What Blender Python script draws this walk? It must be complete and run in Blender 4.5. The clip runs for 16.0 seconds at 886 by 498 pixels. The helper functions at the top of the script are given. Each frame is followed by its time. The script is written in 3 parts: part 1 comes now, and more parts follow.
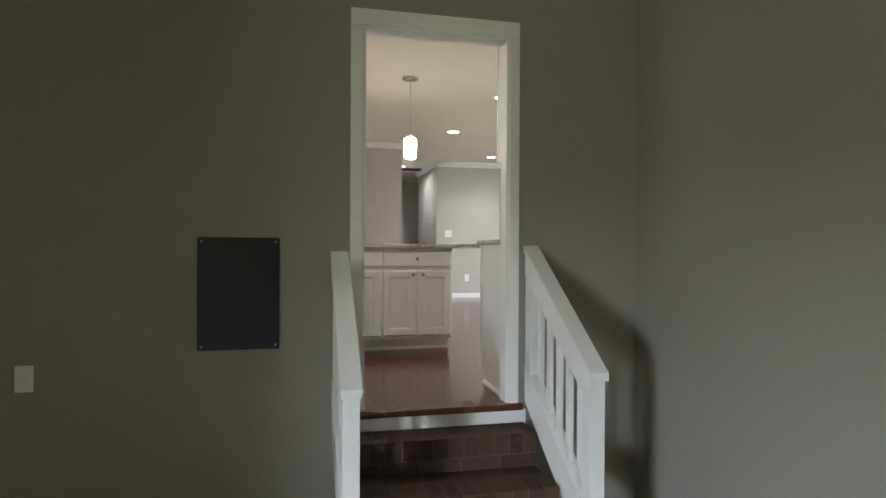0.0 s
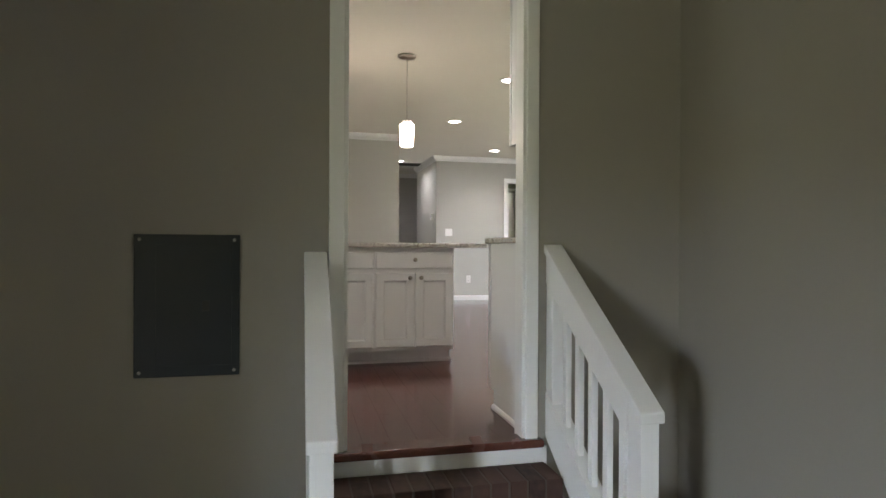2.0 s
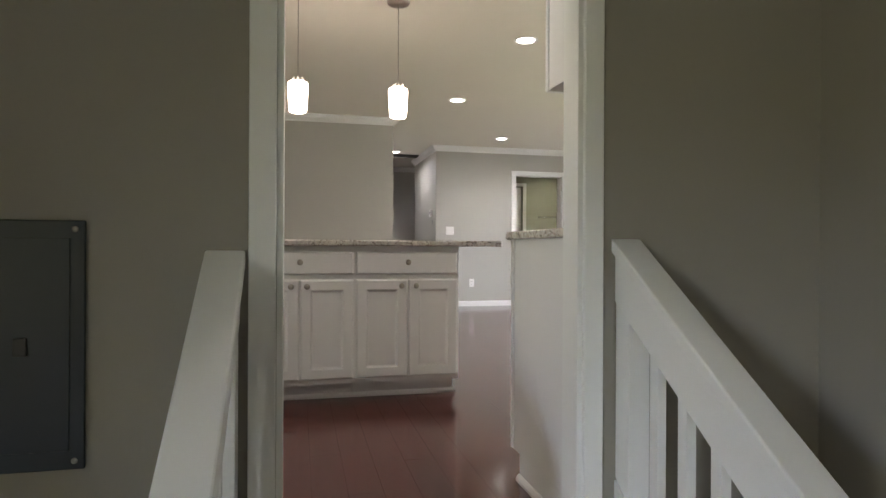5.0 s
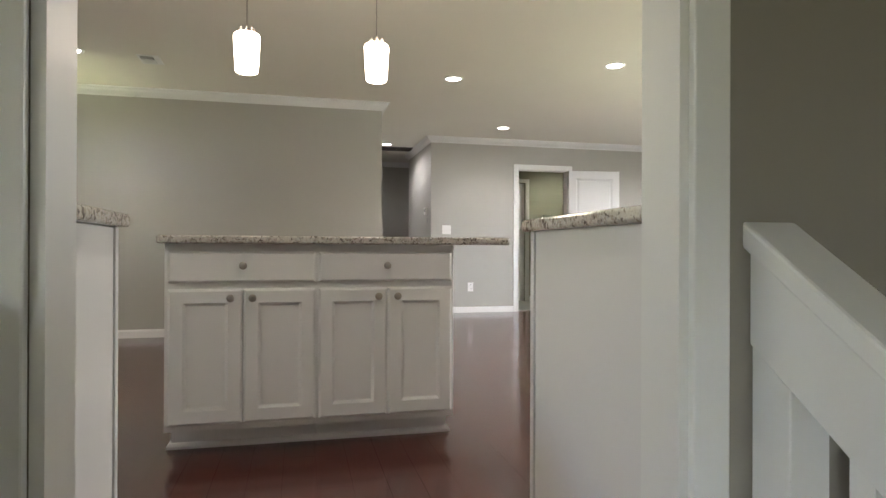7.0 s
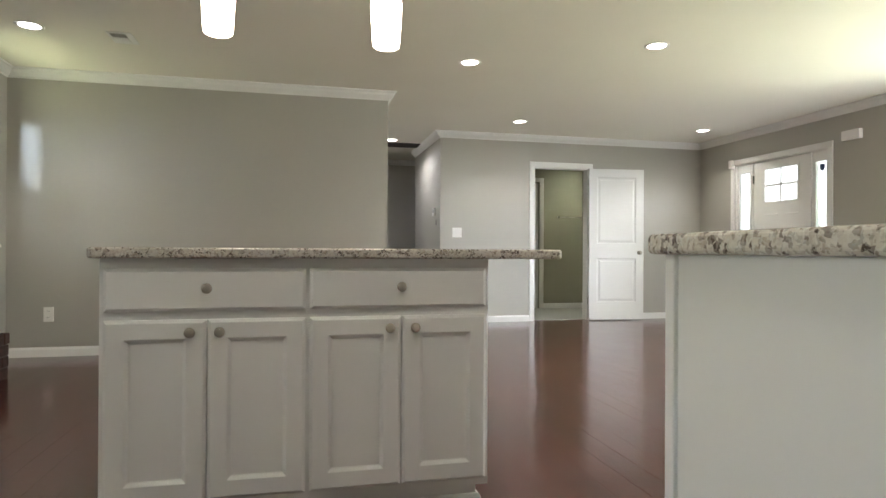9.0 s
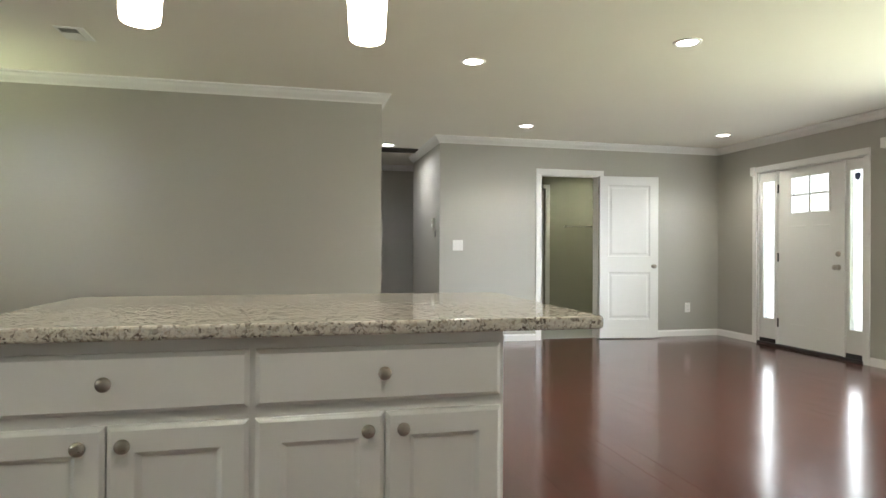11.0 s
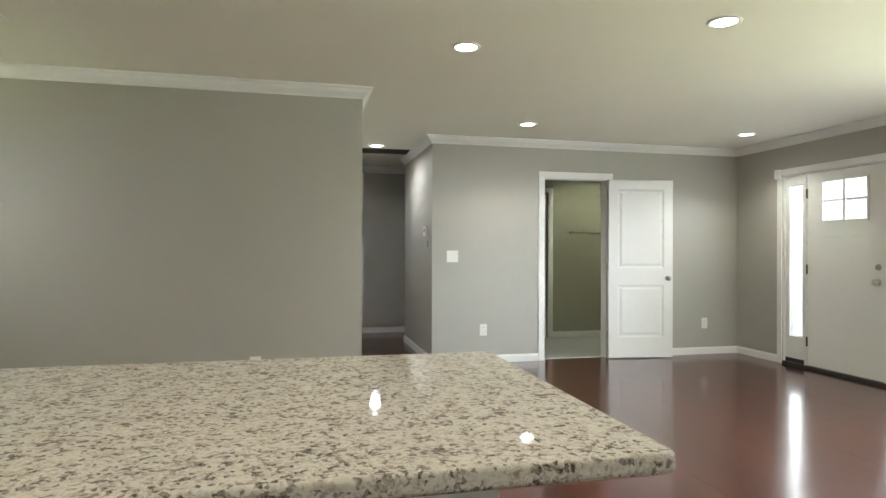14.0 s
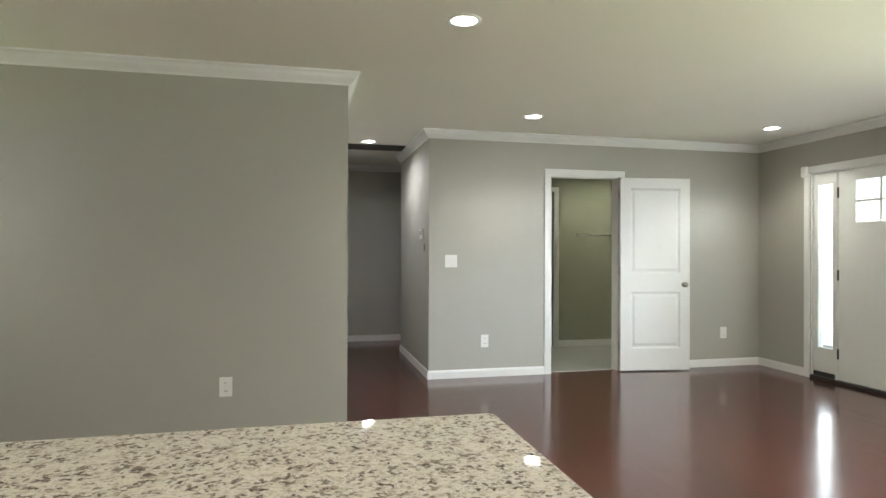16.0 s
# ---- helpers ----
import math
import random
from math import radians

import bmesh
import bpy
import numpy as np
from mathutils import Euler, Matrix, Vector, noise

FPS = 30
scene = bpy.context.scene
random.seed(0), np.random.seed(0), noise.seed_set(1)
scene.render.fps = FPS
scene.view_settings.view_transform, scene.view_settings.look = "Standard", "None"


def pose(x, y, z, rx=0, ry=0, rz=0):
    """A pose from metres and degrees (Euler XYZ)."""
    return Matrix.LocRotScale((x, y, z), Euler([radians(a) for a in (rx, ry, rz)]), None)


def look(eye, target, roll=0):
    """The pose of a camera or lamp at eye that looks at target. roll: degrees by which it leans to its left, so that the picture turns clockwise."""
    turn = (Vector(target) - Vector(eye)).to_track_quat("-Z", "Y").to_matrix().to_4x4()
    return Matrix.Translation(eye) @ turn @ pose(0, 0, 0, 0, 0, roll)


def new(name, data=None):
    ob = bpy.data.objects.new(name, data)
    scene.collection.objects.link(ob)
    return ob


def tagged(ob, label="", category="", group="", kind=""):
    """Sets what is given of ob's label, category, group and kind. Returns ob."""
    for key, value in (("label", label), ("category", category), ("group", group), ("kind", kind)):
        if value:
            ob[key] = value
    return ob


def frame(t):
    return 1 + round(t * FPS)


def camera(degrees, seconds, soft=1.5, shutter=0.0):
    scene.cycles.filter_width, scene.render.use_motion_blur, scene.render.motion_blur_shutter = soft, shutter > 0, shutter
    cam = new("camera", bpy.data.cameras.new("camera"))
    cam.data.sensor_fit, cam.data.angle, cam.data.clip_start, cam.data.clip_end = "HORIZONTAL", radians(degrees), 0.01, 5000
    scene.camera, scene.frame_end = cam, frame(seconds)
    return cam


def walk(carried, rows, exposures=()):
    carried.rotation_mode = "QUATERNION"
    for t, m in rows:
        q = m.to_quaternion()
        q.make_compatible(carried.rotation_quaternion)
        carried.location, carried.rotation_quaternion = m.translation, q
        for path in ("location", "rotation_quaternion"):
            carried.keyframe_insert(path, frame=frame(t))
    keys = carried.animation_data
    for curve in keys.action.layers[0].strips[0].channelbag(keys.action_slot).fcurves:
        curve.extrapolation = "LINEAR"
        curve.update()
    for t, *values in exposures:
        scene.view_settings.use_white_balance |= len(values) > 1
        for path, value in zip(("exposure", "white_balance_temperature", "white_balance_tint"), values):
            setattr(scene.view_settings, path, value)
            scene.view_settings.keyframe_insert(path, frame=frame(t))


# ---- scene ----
cam = camera(72.0, 16.0)
PATH = [
    (0, (0.322, 1.762, 0.886), (0.78, 3.709, 0.884), 0.3),
    (0.5, (0.349, 1.916, 0.887), (0.808, 3.862, 0.884), 0.3),
    (1, (0.376, 2.061, 0.891), (0.836, 4.008, 0.888), 0.3),
    (1.5, (0.414, 2.212, 0.888), (0.872, 4.159, 0.884), 0.3),
    (2, (0.455, 2.379, 0.888), (0.915, 4.326, 0.884), 0.3),
    (2.5, (0.5, 2.549, 0.886), (0.959, 4.496, 0.882), 0.4),
    (3, (0.54, 2.72, 0.885), (1.0, 4.666, 0.882), 0.4),
    (3.5, (0.583, 2.879, 0.88), (1.042, 4.826, 0.879), 0.3),
    (4, (0.609, 3.05, 0.877), (1.069, 4.996, 0.876), 0.3),
    (6.3, (0.848, 3.939, 0.869), (1.31, 5.885, 0.871), 0.2),
    (6.5, (0.872, 4.02, 0.865), (1.336, 5.965, 0.868), 0.2),
    (7, (0.919, 4.21, 0.863), (1.383, 6.155, 0.868), 0.2),
    (7.5, (0.957, 4.394, 0.863), (1.422, 6.339, 0.867), 0.2),
    (8, (0.978, 4.567, 0.887), (1.439, 6.513, 0.893), 0.2),
    (8.5, (0.976, 4.731, 0.905), (1.436, 6.678, 0.911), 0.3),
    (9, (0.976, 4.884, 0.916), (1.433, 6.831, 0.922), 0.3),
    (9.2, (0.981, 4.94, 0.925), (1.437, 6.887, 0.929), 0.2),
    (11.5, (1.148, 5.542, 1.134), (1.605, 7.489, 1.139), 0.3),
    (12, (1.184, 5.635, 1.16), (1.641, 7.582, 1.165), 0.3),
    (12.5, (1.215, 5.742, 1.152), (1.673, 7.689, 1.157), 0.3),
    (13, (1.252, 5.85, 1.161), (1.71, 7.797, 1.166), 0.2),
    (13.5, (1.283, 5.967, 1.179), (1.742, 7.914, 1.185), 0.2),
    (14, (1.334, 6.078, 1.212), (1.791, 8.025, 1.217), 0.2),
    (14.5, (1.37, 6.186, 1.215), (1.828, 8.133, 1.222), 0.2),
    (15, (1.399, 6.320, 1.227), (1.860, 8.266, 1.235), 0.14),
    (15.5, (1.442, 6.449, 1.246), (1.900, 8.396, 1.250), 0.15),
    (16, (1.488, 6.583, 1.248), (1.941, 8.531, 1.255), 0.18),
]
walk(cam, [(t, look(eye, target, roll)) for t, eye, target, roll in PATH],
     [(0, 0.05, 6250, 12.5), (4, -0.10, 6350, 15), (6.5, 0.0, 6370, 14), (9, 0.06, 6330, 10), (12, 0.10, 6330, 6), (16, 0.08, 6230, 5)])

# ---- world and lights ----
world = bpy.data.worlds.new("world")
scene.world = world
world.use_nodes = True
wn = world.node_tree.nodes
sky = wn.new("ShaderNodeTexSky")
sky.sky_type, sky.sun_disc = "NISHITA", False
SUN_UP, SUN_ROUND = radians(48), radians(200)
sky.sun_elevation, sky.sun_rotation = SUN_UP, SUN_ROUND
wn["Background"].inputs[1].default_value = 0.12
world.node_tree.links.new(sky.outputs[0], wn["Background"].inputs[0])


def lamp(name, kind, m, watts, colour=(1, 1, 1), **more):
    data = bpy.data.lights.new(name, kind)
    data.energy, data.color = watts, colour
    if "size" in more:
        data.shape, data.size, data.size_y = "RECTANGLE", more["size"][0], more["size"][1]
    if "radius" in more:
        data.shadow_soft_size = more["radius"]
    if "spot" in more:
        data.spot_size, data.spot_blend = radians(more["spot"]), 0.6
    if "spread" in more:
        data.spread = radians(more["spread"])
    ob = new(name, data)
    ob.matrix_world = m
    return ob


sun = lamp("sun", "SUN", look((-20 * math.sin(SUN_ROUND), 20 * math.cos(SUN_ROUND), 22), (0, 0, 0)), 1.5, (1, 0.96, 0.9))
sun.data.angle = radians(10)
DAY = (0.93, 0.97, 1.0)
# daylight: open sky low over the horizon and sunlit lawn beyond each window, and what stands in the openings
BLUE, LAWN = (0.80, 0.87, 1.0), (0.95, 1.0, 0.55)
lamp("front_sky", "AREA", look((14, -4, 3.6), (6.4, 7.8, 1.3)), 3300, BLUE, size=(8, 4.6))
lamp("front_lawn", "AREA", look((15.2, 7.6, -0.70), (15.2, 7.6, 5)), 3800, LAWN, size=(11, 12))
lamp("front_window_light", "AREA", look((6.40, 7.8, 1.4), (1.2, 10.2, 0.5)), 92, (0.97, 0.98, 0.97), size=(2.3, 1.3))
lamp("front_window_bounce", "AREA", look((6.40, 7.8, 0.8), (2.6, 9.6, 2.4)), 14, LAWN, size=(2.3, 0.4))
lamp("side_sky", "AREA", look((-4.7, 8.6, 2.2), (-0.9, 10.5, 1.75)), 55, BLUE, size=(2.8, 0.8), spread=75)
lamp("side_lawn", "AREA", look((-3.3, 9.2, -0.70), (-3.3, 9.2, 5)), 650, LAWN, size=(2.8, 5))
lamp("rear_window_light", "AREA", look((-1.38, 6.15, 1.55), (1.2, 6.7, 0.5)), 4, (0.93, 0.96, 1.0), size=(1.2, 0.9))
lamp("sidelight_a", "AREA", look((6.455, 11.526, 1.112), (4, 11.526, 1.112)), 3.5, DAY, size=(0.138, 1.56))
lamp("sidelight_b", "AREA", look((6.455, 10.3715, 1.112), (4, 10.3715, 1.112)), 3.5, DAY, size=(0.138, 1.56))
lamp("den_sky", "AREA", look((-10.5, -6.6, 4.0), (-4.2, -1.4, 1.3)), 36000, (0.70, 0.82, 1.0), size=(9, 5))
lamp("den_window_bounce", "AREA", look((-4.15, -1.4, 0.5), (2.2, -0.9, 1.9)), 118, (1.0, 0.99, 0.66), size=(0.9, 0.6))
CEIL = 2.432
CANS = [(2.298, 9.60), (3.466, 11.608), (3.523, 8.886), (5.853, 11.531), (-0.818, 9.549), (2.195, 13.17), (2.33, 7.70), (1.03, 5.78)]
for cx, cy in CANS:
    hall = cy > 13
    lamp("can_light", "SPOT", look((cx, cy, CEIL - 0.03), (cx, cy, 0)), 46 if hall else (28 if cy < 6 else 38), (0.97, 0.95, 1.0) if hall else (1, 0.93, 0.82), radius=0.05, spot=165 if hall else 130)
# added spot with no fixture, only to brighten the bathroom
lamp("bath_fill", "SPOT", look((5.4, 13.3, CEIL - 0.03), (5.4, 13.3, 0)), 40, (1, 0.97, 0.74), radius=0.08, spot=160)

# ---- materials ----
def mat(name):
    m = bpy.data.materials.new(name)
    m.use_nodes = True
    return m, m.node_tree.nodes, m.node_tree.links, m.node_tree.nodes["Principled BSDF"]


def mixed(n, l, fac, a, b):
    x = n.new("ShaderNodeMix")
    x.data_type = "RGBA"
    l.new(fac, x.inputs[0])
    for slot, c in ((6, a), (7, b)):
        if hasattr(c, "links"):
            l.new(c, x.inputs[slot])
        else:
            x.inputs[slot].default_value = (*c, 1)
    return x.outputs[2]


def tex(n, l, scale, detail=4, kind="ShaderNodeTexNoise", stretch=(1, 1, 1), space="Object"):
    co, mp, t = n.new("ShaderNodeTexCoord"), n.new("ShaderNodeMapping"), n.new(kind)
    l.new(co.outputs[space], mp.inputs[0])
    mp.inputs["Scale"].default_value = stretch
    l.new(mp.outputs[0], t.inputs["Vector"])
    t.inputs["Scale"].default_value = scale
    if kind == "ShaderNodeTexNoise":
        t.inputs["Detail"].default_value = detail
    return t


def ramp(n, l, source, stops):
    r = n.new("ShaderNodeValToRGB")
    e = r.color_ramp.elements
    while len(e) < len(stops):
        e.new(0.5)
    for k, (p, c) in enumerate(stops):
        e[k].position, e[k].color = p, (*c, 1)
    l.new(source, r.inputs[0])
    return r.outputs[0]


def bump(n, l, source, b, strength=0.2, distance=0.002):
    x = n.new("ShaderNodeBump")
    x.inputs["Strength"].default_value, x.inputs["Distance"].default_value = strength, distance
    l.new(source, x.inputs["Height"])
    l.new(x.outputs[0], b.inputs["Normal"])


def painted(name, colour, rough, grain=0.15, spread=0.03):
    """Rolled or brushed paint: fine stipple, faint large variation."""
    m, n, l, b = mat(name)
    big, fine = tex(n, l, 1.3, 3), tex(n, l, 260, 2)
    lo = tuple(c * (1 - spread) for c in colour)
    hi = tuple(min(1, c * (1 + spread)) for c in colour)
    l.new(mixed(n, l, big.outputs[0], lo, hi), b.inputs["Base Color"])
    rr = n.new("ShaderNodeMapRange")
    rr.inputs[3].default_value, rr.inputs[4].default_value = rough - 0.06, rough + 0.06
    l.new(big.outputs[0], rr.inputs[0])
    l.new(rr.outputs[0], b.inputs["Roughness"])
    bump(n, l, fine.outputs[0], b, grain, 0.0008)
    return m


WALL = painted("greige_wall_paint", (0.412, 0.398, 0.352), 0.5, 0.25)
BATHWALL = painted("green_grey_wall_paint", (0.33, 0.325, 0.25), 0.5, 0.25)
# same greige paint, darkened: the den's shade is put into the colour
SHADEDWALL = painted("greige_wall_paint_shaded", (0.29, 0.270, 0.232), 0.55, 0.25)
CEILING = painted("ceiling_paint", (0.80, 0.775, 0.70), 0.8, 0.4)
TRIM = painted("white_trim_paint", (0.80, 0.80, 0.78), 0.35, 0.1, 0.02)
CAB = painted("cabinet_paint", (0.76, 0.75, 0.74), 0.32, 0.08, 0.02)
PLASTIC = painted("white_plastic", (0.80, 0.79, 0.76), 0.35, 0.03, 0.01)
DARKPANEL = painted("grey_enamel", (0.008, 0.016, 0.023), 0.3, 0.1, 0.08)
BLACK = painted("black_metal", (0.02, 0.02, 0.02), 0.4, 0.05)
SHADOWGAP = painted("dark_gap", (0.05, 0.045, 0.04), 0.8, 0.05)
GRILLE = painted("grille_grey", (0.35, 0.34, 0.32), 0.5, 0.05)


def metal(name, colour, rough):
    m, n, l, b = mat(name)
    b.inputs["Metallic"].default_value = 1
    b.inputs["Base Color"].default_value = (*colour, 1)
    t = tex(n, l, 90, 3, stretch=(1, 1, 8))
    rr = n.new("ShaderNodeMapRange")
    rr.inputs[3].default_value, rr.inputs[4].default_value = rough - 0.05, rough + 0.08
    l.new(t.outputs[0], rr.inputs[0])
    l.new(rr.outputs[0], b.inputs["Roughness"])
    return m


NICKEL = metal("brushed_nickel", (0.42, 0.385, 0.34), 0.28)
CHROME = metal("chrome", (0.75, 0.75, 0.74), 0.12)


def emitter(name, colour, strength):
    m, n, l, b = mat(name)
    b.inputs["Base Color"].default_value = (0.9, 0.88, 0.84, 1)
    b.inputs["Emission Color"].default_value = (*colour, 1)
    b.inputs["Emission Strength"].default_value = strength
    b.inputs["Roughness"].default_value = 0.3
    return m


OPAL = emitter("lit_opal_glass", (1, 0.80, 0.62), 21.0)
LENS = emitter("lit_lens", (1, 0.95, 0.86), 24.0)
OUTSIDE = emitter("bright_outdoors", (0.97, 1.0, 0.97), 1.6)
OUTSIDE_SIDE = emitter("soft_bright_outdoors", (0.97, 1.0, 0.97), 0.9)

m, n, l, b = mat("window_glass")
b.inputs["Transmission Weight"].default_value, b.inputs["Roughness"].default_value, b.inputs["IOR"].default_value = 1, 0.0, 1.12
GLASS = m

def wood(name, dark, light, rough):
    m, n, l, b = mat(name)
    grain = tex(n, l, 70, 6, stretch=(1, 0.06, 1))
    fig = tex(n, l, 9, 3, stretch=(1, 0.2, 1))
    info = n.new("ShaderNodeObjectInfo")
    add = n.new("ShaderNodeMath")
    add.operation = "MULTIPLY_ADD"
    l.new(info.outputs["Random"], add.inputs[0])
    add.inputs[1].default_value = 0.6
    soft = n.new("ShaderNodeMapRange")
    soft.inputs[3].default_value, soft.inputs[4].default_value = 0.39, 0.61
    l.new(grain.outputs[0], soft.inputs[0])
    l.new(soft.outputs[0], add.inputs[2])
    add2 = n.new("ShaderNodeMath")
    add2.operation = "MULTIPLY_ADD"
    l.new(fig.outputs[0], add2.inputs[0])
    add2.inputs[1].default_value = 0.3
    l.new(add.outputs[0], add2.inputs[2])
    l.new(ramp(n, l, add2.outputs[0], [(0.35, dark), (1.3, light)]), b.inputs["Base Color"])
    rr = n.new("ShaderNodeMapRange")
    rr.inputs[3].default_value, rr.inputs[4].default_value = rough - 0.05, rough + 0.07
    l.new(fig.outputs[0], rr.inputs[0])
    l.new(rr.outputs[0], b.inputs["Roughness"])
    wave, ripple = tex(n, l, 5, 2, stretch=(1, 0.35, 1)), tex(n, l, 34, 2, stretch=(1, 0.4, 1))
    low = n.new("ShaderNodeBump")
    low.inputs["Strength"].default_value, low.inputs["Distance"].default_value = 0.08, 0.002
    l.new(wave.outputs[0], low.inputs["Height"])
    high = n.new("ShaderNodeBump")
    high.inputs["Strength"].default_value, high.inputs["Distance"].default_value = 0.3, 0.0007
    l.new(ripple.outputs[0], high.inputs["Height"])
    l.new(low.outputs[0], high.inputs["Normal"])
    l.new(high.outputs[0], b.inputs["Normal"])
    b.inputs["Coat Weight"].default_value = 0.30
    b.inputs["Coat Roughness"].default_value = 0.10
    b.inputs["Specular IOR Level"].default_value = 0.4
    return m


FLOORWOOD = wood("cherry_floorboard", (0.032, 0.011, 0.009), (0.094, 0.027, 0.021), 0.19)
SUBFLOOR = painted("joint_dark", (0.03, 0.010, 0.008), 0.4, 0.05)
NOSING = wood("cherry_nosing", (0.03, 0.009, 0.006), (0.10, 0.03, 0.02), 0.25)


def granite():
    """Polished stone of packed crystals: cream and pale grey, with tan, grey and near-black grains that gather in clumps."""
    m, n, l, b = mat("speckled_granite")
    warp, clump, big = tex(n, l, 70, 3), tex(n, l, 24, 3), tex(n, l, 5, 3)
    co = n.new("ShaderNodeTexCoord")
    off = n.new("ShaderNodeVectorMath")
    off.operation = "MULTIPLY_ADD"
    l.new(warp.outputs["Color"], off.inputs[0])
    off.inputs[1].default_value = (0.016, 0.016, 0.016)
    l.new(co.outputs["Object"], off.inputs[2])
    shades = []
    for scale in (135, 240):
        cells = n.new("ShaderNodeTexVoronoi")
        cells.inputs["Scale"].default_value = scale
        l.new(off.outputs[0], cells.inputs["Vector"])
        pick = n.new("ShaderNodeSeparateColor")
        l.new(cells.outputs["Color"], pick.inputs[0])
        shift = n.new("ShaderNodeMath")
        shift.operation = "MULTIPLY_ADD"
        l.new(clump.outputs[0], shift.inputs[0])
        shift.inputs[1].default_value = 0.9
        l.new(pick.outputs[0], shift.inputs[2])
        halved = n.new("ShaderNodeMath")
        halved.operation = "MULTIPLY"
        l.new(shift.outputs[0], halved.inputs[0])
        halved.inputs[1].default_value = 0.5
        shades.append(halved.outputs[0])
    coarse = ramp(n, l, shades[0], [(0.25, (0.64, 0.61, 0.545)), (0.42, (0.56, 0.515, 0.45)), (0.52, (0.61, 0.60, 0.57)), (0.59, (0.45, 0.385, 0.32)), (0.63, (0.31, 0.27, 0.235)), (0.668, (0.08, 0.055, 0.05))])
    fine = ramp(n, l, shades[1], [(0.3, (0.63, 0.61, 0.56)), (0.54, (0.50, 0.44, 0.385)), (0.61, (0.32, 0.27, 0.225)), (0.68, (0.12, 0.105, 0.09))])
    half = ramp(n, l, big.outputs[0], [(0.3, (0.28, 0.28, 0.28)), (0.7, (0.42, 0.42, 0.42))])
    l.new(mixed(n, l, half, coarse, fine), b.inputs["Base Color"])
    b.inputs["Roughness"].default_value = 0.05
    return m


GRANITE = granite()


def brick_mat():
    m, n, l, b = mat("red_brick")
    info = n.new("ShaderNodeObjectInfo")
    t = tex(n, l, 30, 6)
    c = ramp(n, l, info.outputs["Random"], [(0.0, (0.028, 0.015, 0.011)), (0.5, (0.045, 0.023, 0.016)), (1.0, (0.07, 0.034, 0.024))])
    l.new(mixed(n, l, ramp(n, l, t.outputs[0], [(0.35, (0, 0, 0)), (0.75, (1, 1, 1))]), c, (0.07, 0.035, 0.025)), b.inputs["Base Color"])
    b.inputs["Roughness"].default_value = 0.8
    bump(n, l, t.outputs[0], b, 0.5, 0.003)
    return m


BRICK = brick_mat()
MORTAR = painted("mortar", (0.085, 0.07, 0.058), 0.9, 0.8, 0.1)
TILE = painted("pale_tile", (0.42, 0.42, 0.40), 0.3, 0.05, 0.06)
DENFLOOR = painted("den_carpet", (0.26, 0.23, 0.20), 0.9, 1.0, 0.1)
GRASS = painted("grass", (0.06, 0.10, 0.03), 0.9, 0.8, 0.3)
STICKER = painted("blue_sticker", (0.03, 0.06, 0.14), 0.4, 0.02)
DUCTSHADE = painted("duct_shade_grey", (0.22, 0.21, 0.19), 0.6, 0.05)
SLAB = painted("porch_slab", (0.35, 0.34, 0.32), 0.8, 0.5, 0.08)


# ---- mesh helpers ----
def add_box(bm, x0, x1, y0, y1, z0, z1):
    v = [bm.verts.new((x, y, z)) for z in (z0, z1) for y in (y0, y1) for x in (x0, x1)]
    for f in ((0, 2, 3, 1), (4, 5, 7, 6), (0, 1, 5, 4), (2, 6, 7, 3), (0, 4, 6, 2), (1, 3, 7, 5)):
        bm.faces.new([v[i] for i in f])


def boxes(*rows, bevel=0.0, segments=2):
    bm = bmesh.new()
    for r in rows:
        add_box(bm, *r)
    if bevel:
        bmesh.ops.bevel(bm, geom=bm.edges[:], offset=bevel, segments=segments, affect="EDGES", profile=0.5)
    return bm


def lathe(profile, turns=32):
    """A solid of revolution about z, from (radius, z) pairs."""
    bm = bmesh.new()
    rings = []
    for r, z in profile:
        if r < 1e-6:
            rings.append([bm.verts.new((0, 0, z))])
        else:
            rings.append([bm.verts.new((r * math.cos(2 * math.pi * k / turns), r * math.sin(2 * math.pi * k / turns), z)) for k in range(turns)])
    for a, c in zip(rings, rings[1:]):
        for k in range(turns):
            j = (k + 1) % turns
            quad = [a[k % len(a)], a[j % len(a)], c[j % len(c)], c[k % len(c)]]
            quad = [q for i, q in enumerate(quad) if q not in quad[:i]]
            if len(quad) > 2:
                bm.faces.new(quad)
    bmesh.ops.recalc_face_normals(bm, faces=bm.faces[:])
    for f in bm.faces:
        f.smooth = True
    return bm


def prism(outline, a, c, axis="x"):
    """A flat outline of (p, q) pulled from a to c along an axis: x takes (y, z), y takes (x, z), z takes (x, y)."""
    put = {"x": lambda p, q, s: (s, p, q), "y": lambda p, q, s: (p, s, q), "z": lambda p, q, s: (p, q, s)}[axis]
    bm = bmesh.new()
    lo = [bm.verts.new(put(p, q, a)) for p, q in outline]
    hi = [bm.verts.new(put(p, q, c)) for p, q in outline]
    bm.faces.new(lo)
    bm.faces.new(hi[::-1])
    for k in range(len(lo)):
        j = (k + 1) % len(lo)
        bm.faces.new((lo[k], hi[k], hi[j], lo[j]))
    bmesh.ops.recalc_face_normals(bm, faces=bm.faces[:])
    return bm


def soften(bm, offset, segments=2):
    bmesh.ops.bevel(bm, geom=bm.edges[:], offset=offset, segments=segments, affect="EDGES", profile=0.5)
    return bm


def moved(bm, m):
    bm.transform(m)
    return bm


def join(bm, other):
    me = bpy.data.meshes.new("temporary")
    other.to_mesh(me)
    other.free()
    bm.from_mesh(me)
    bpy.data.meshes.remove(me)
    return bm


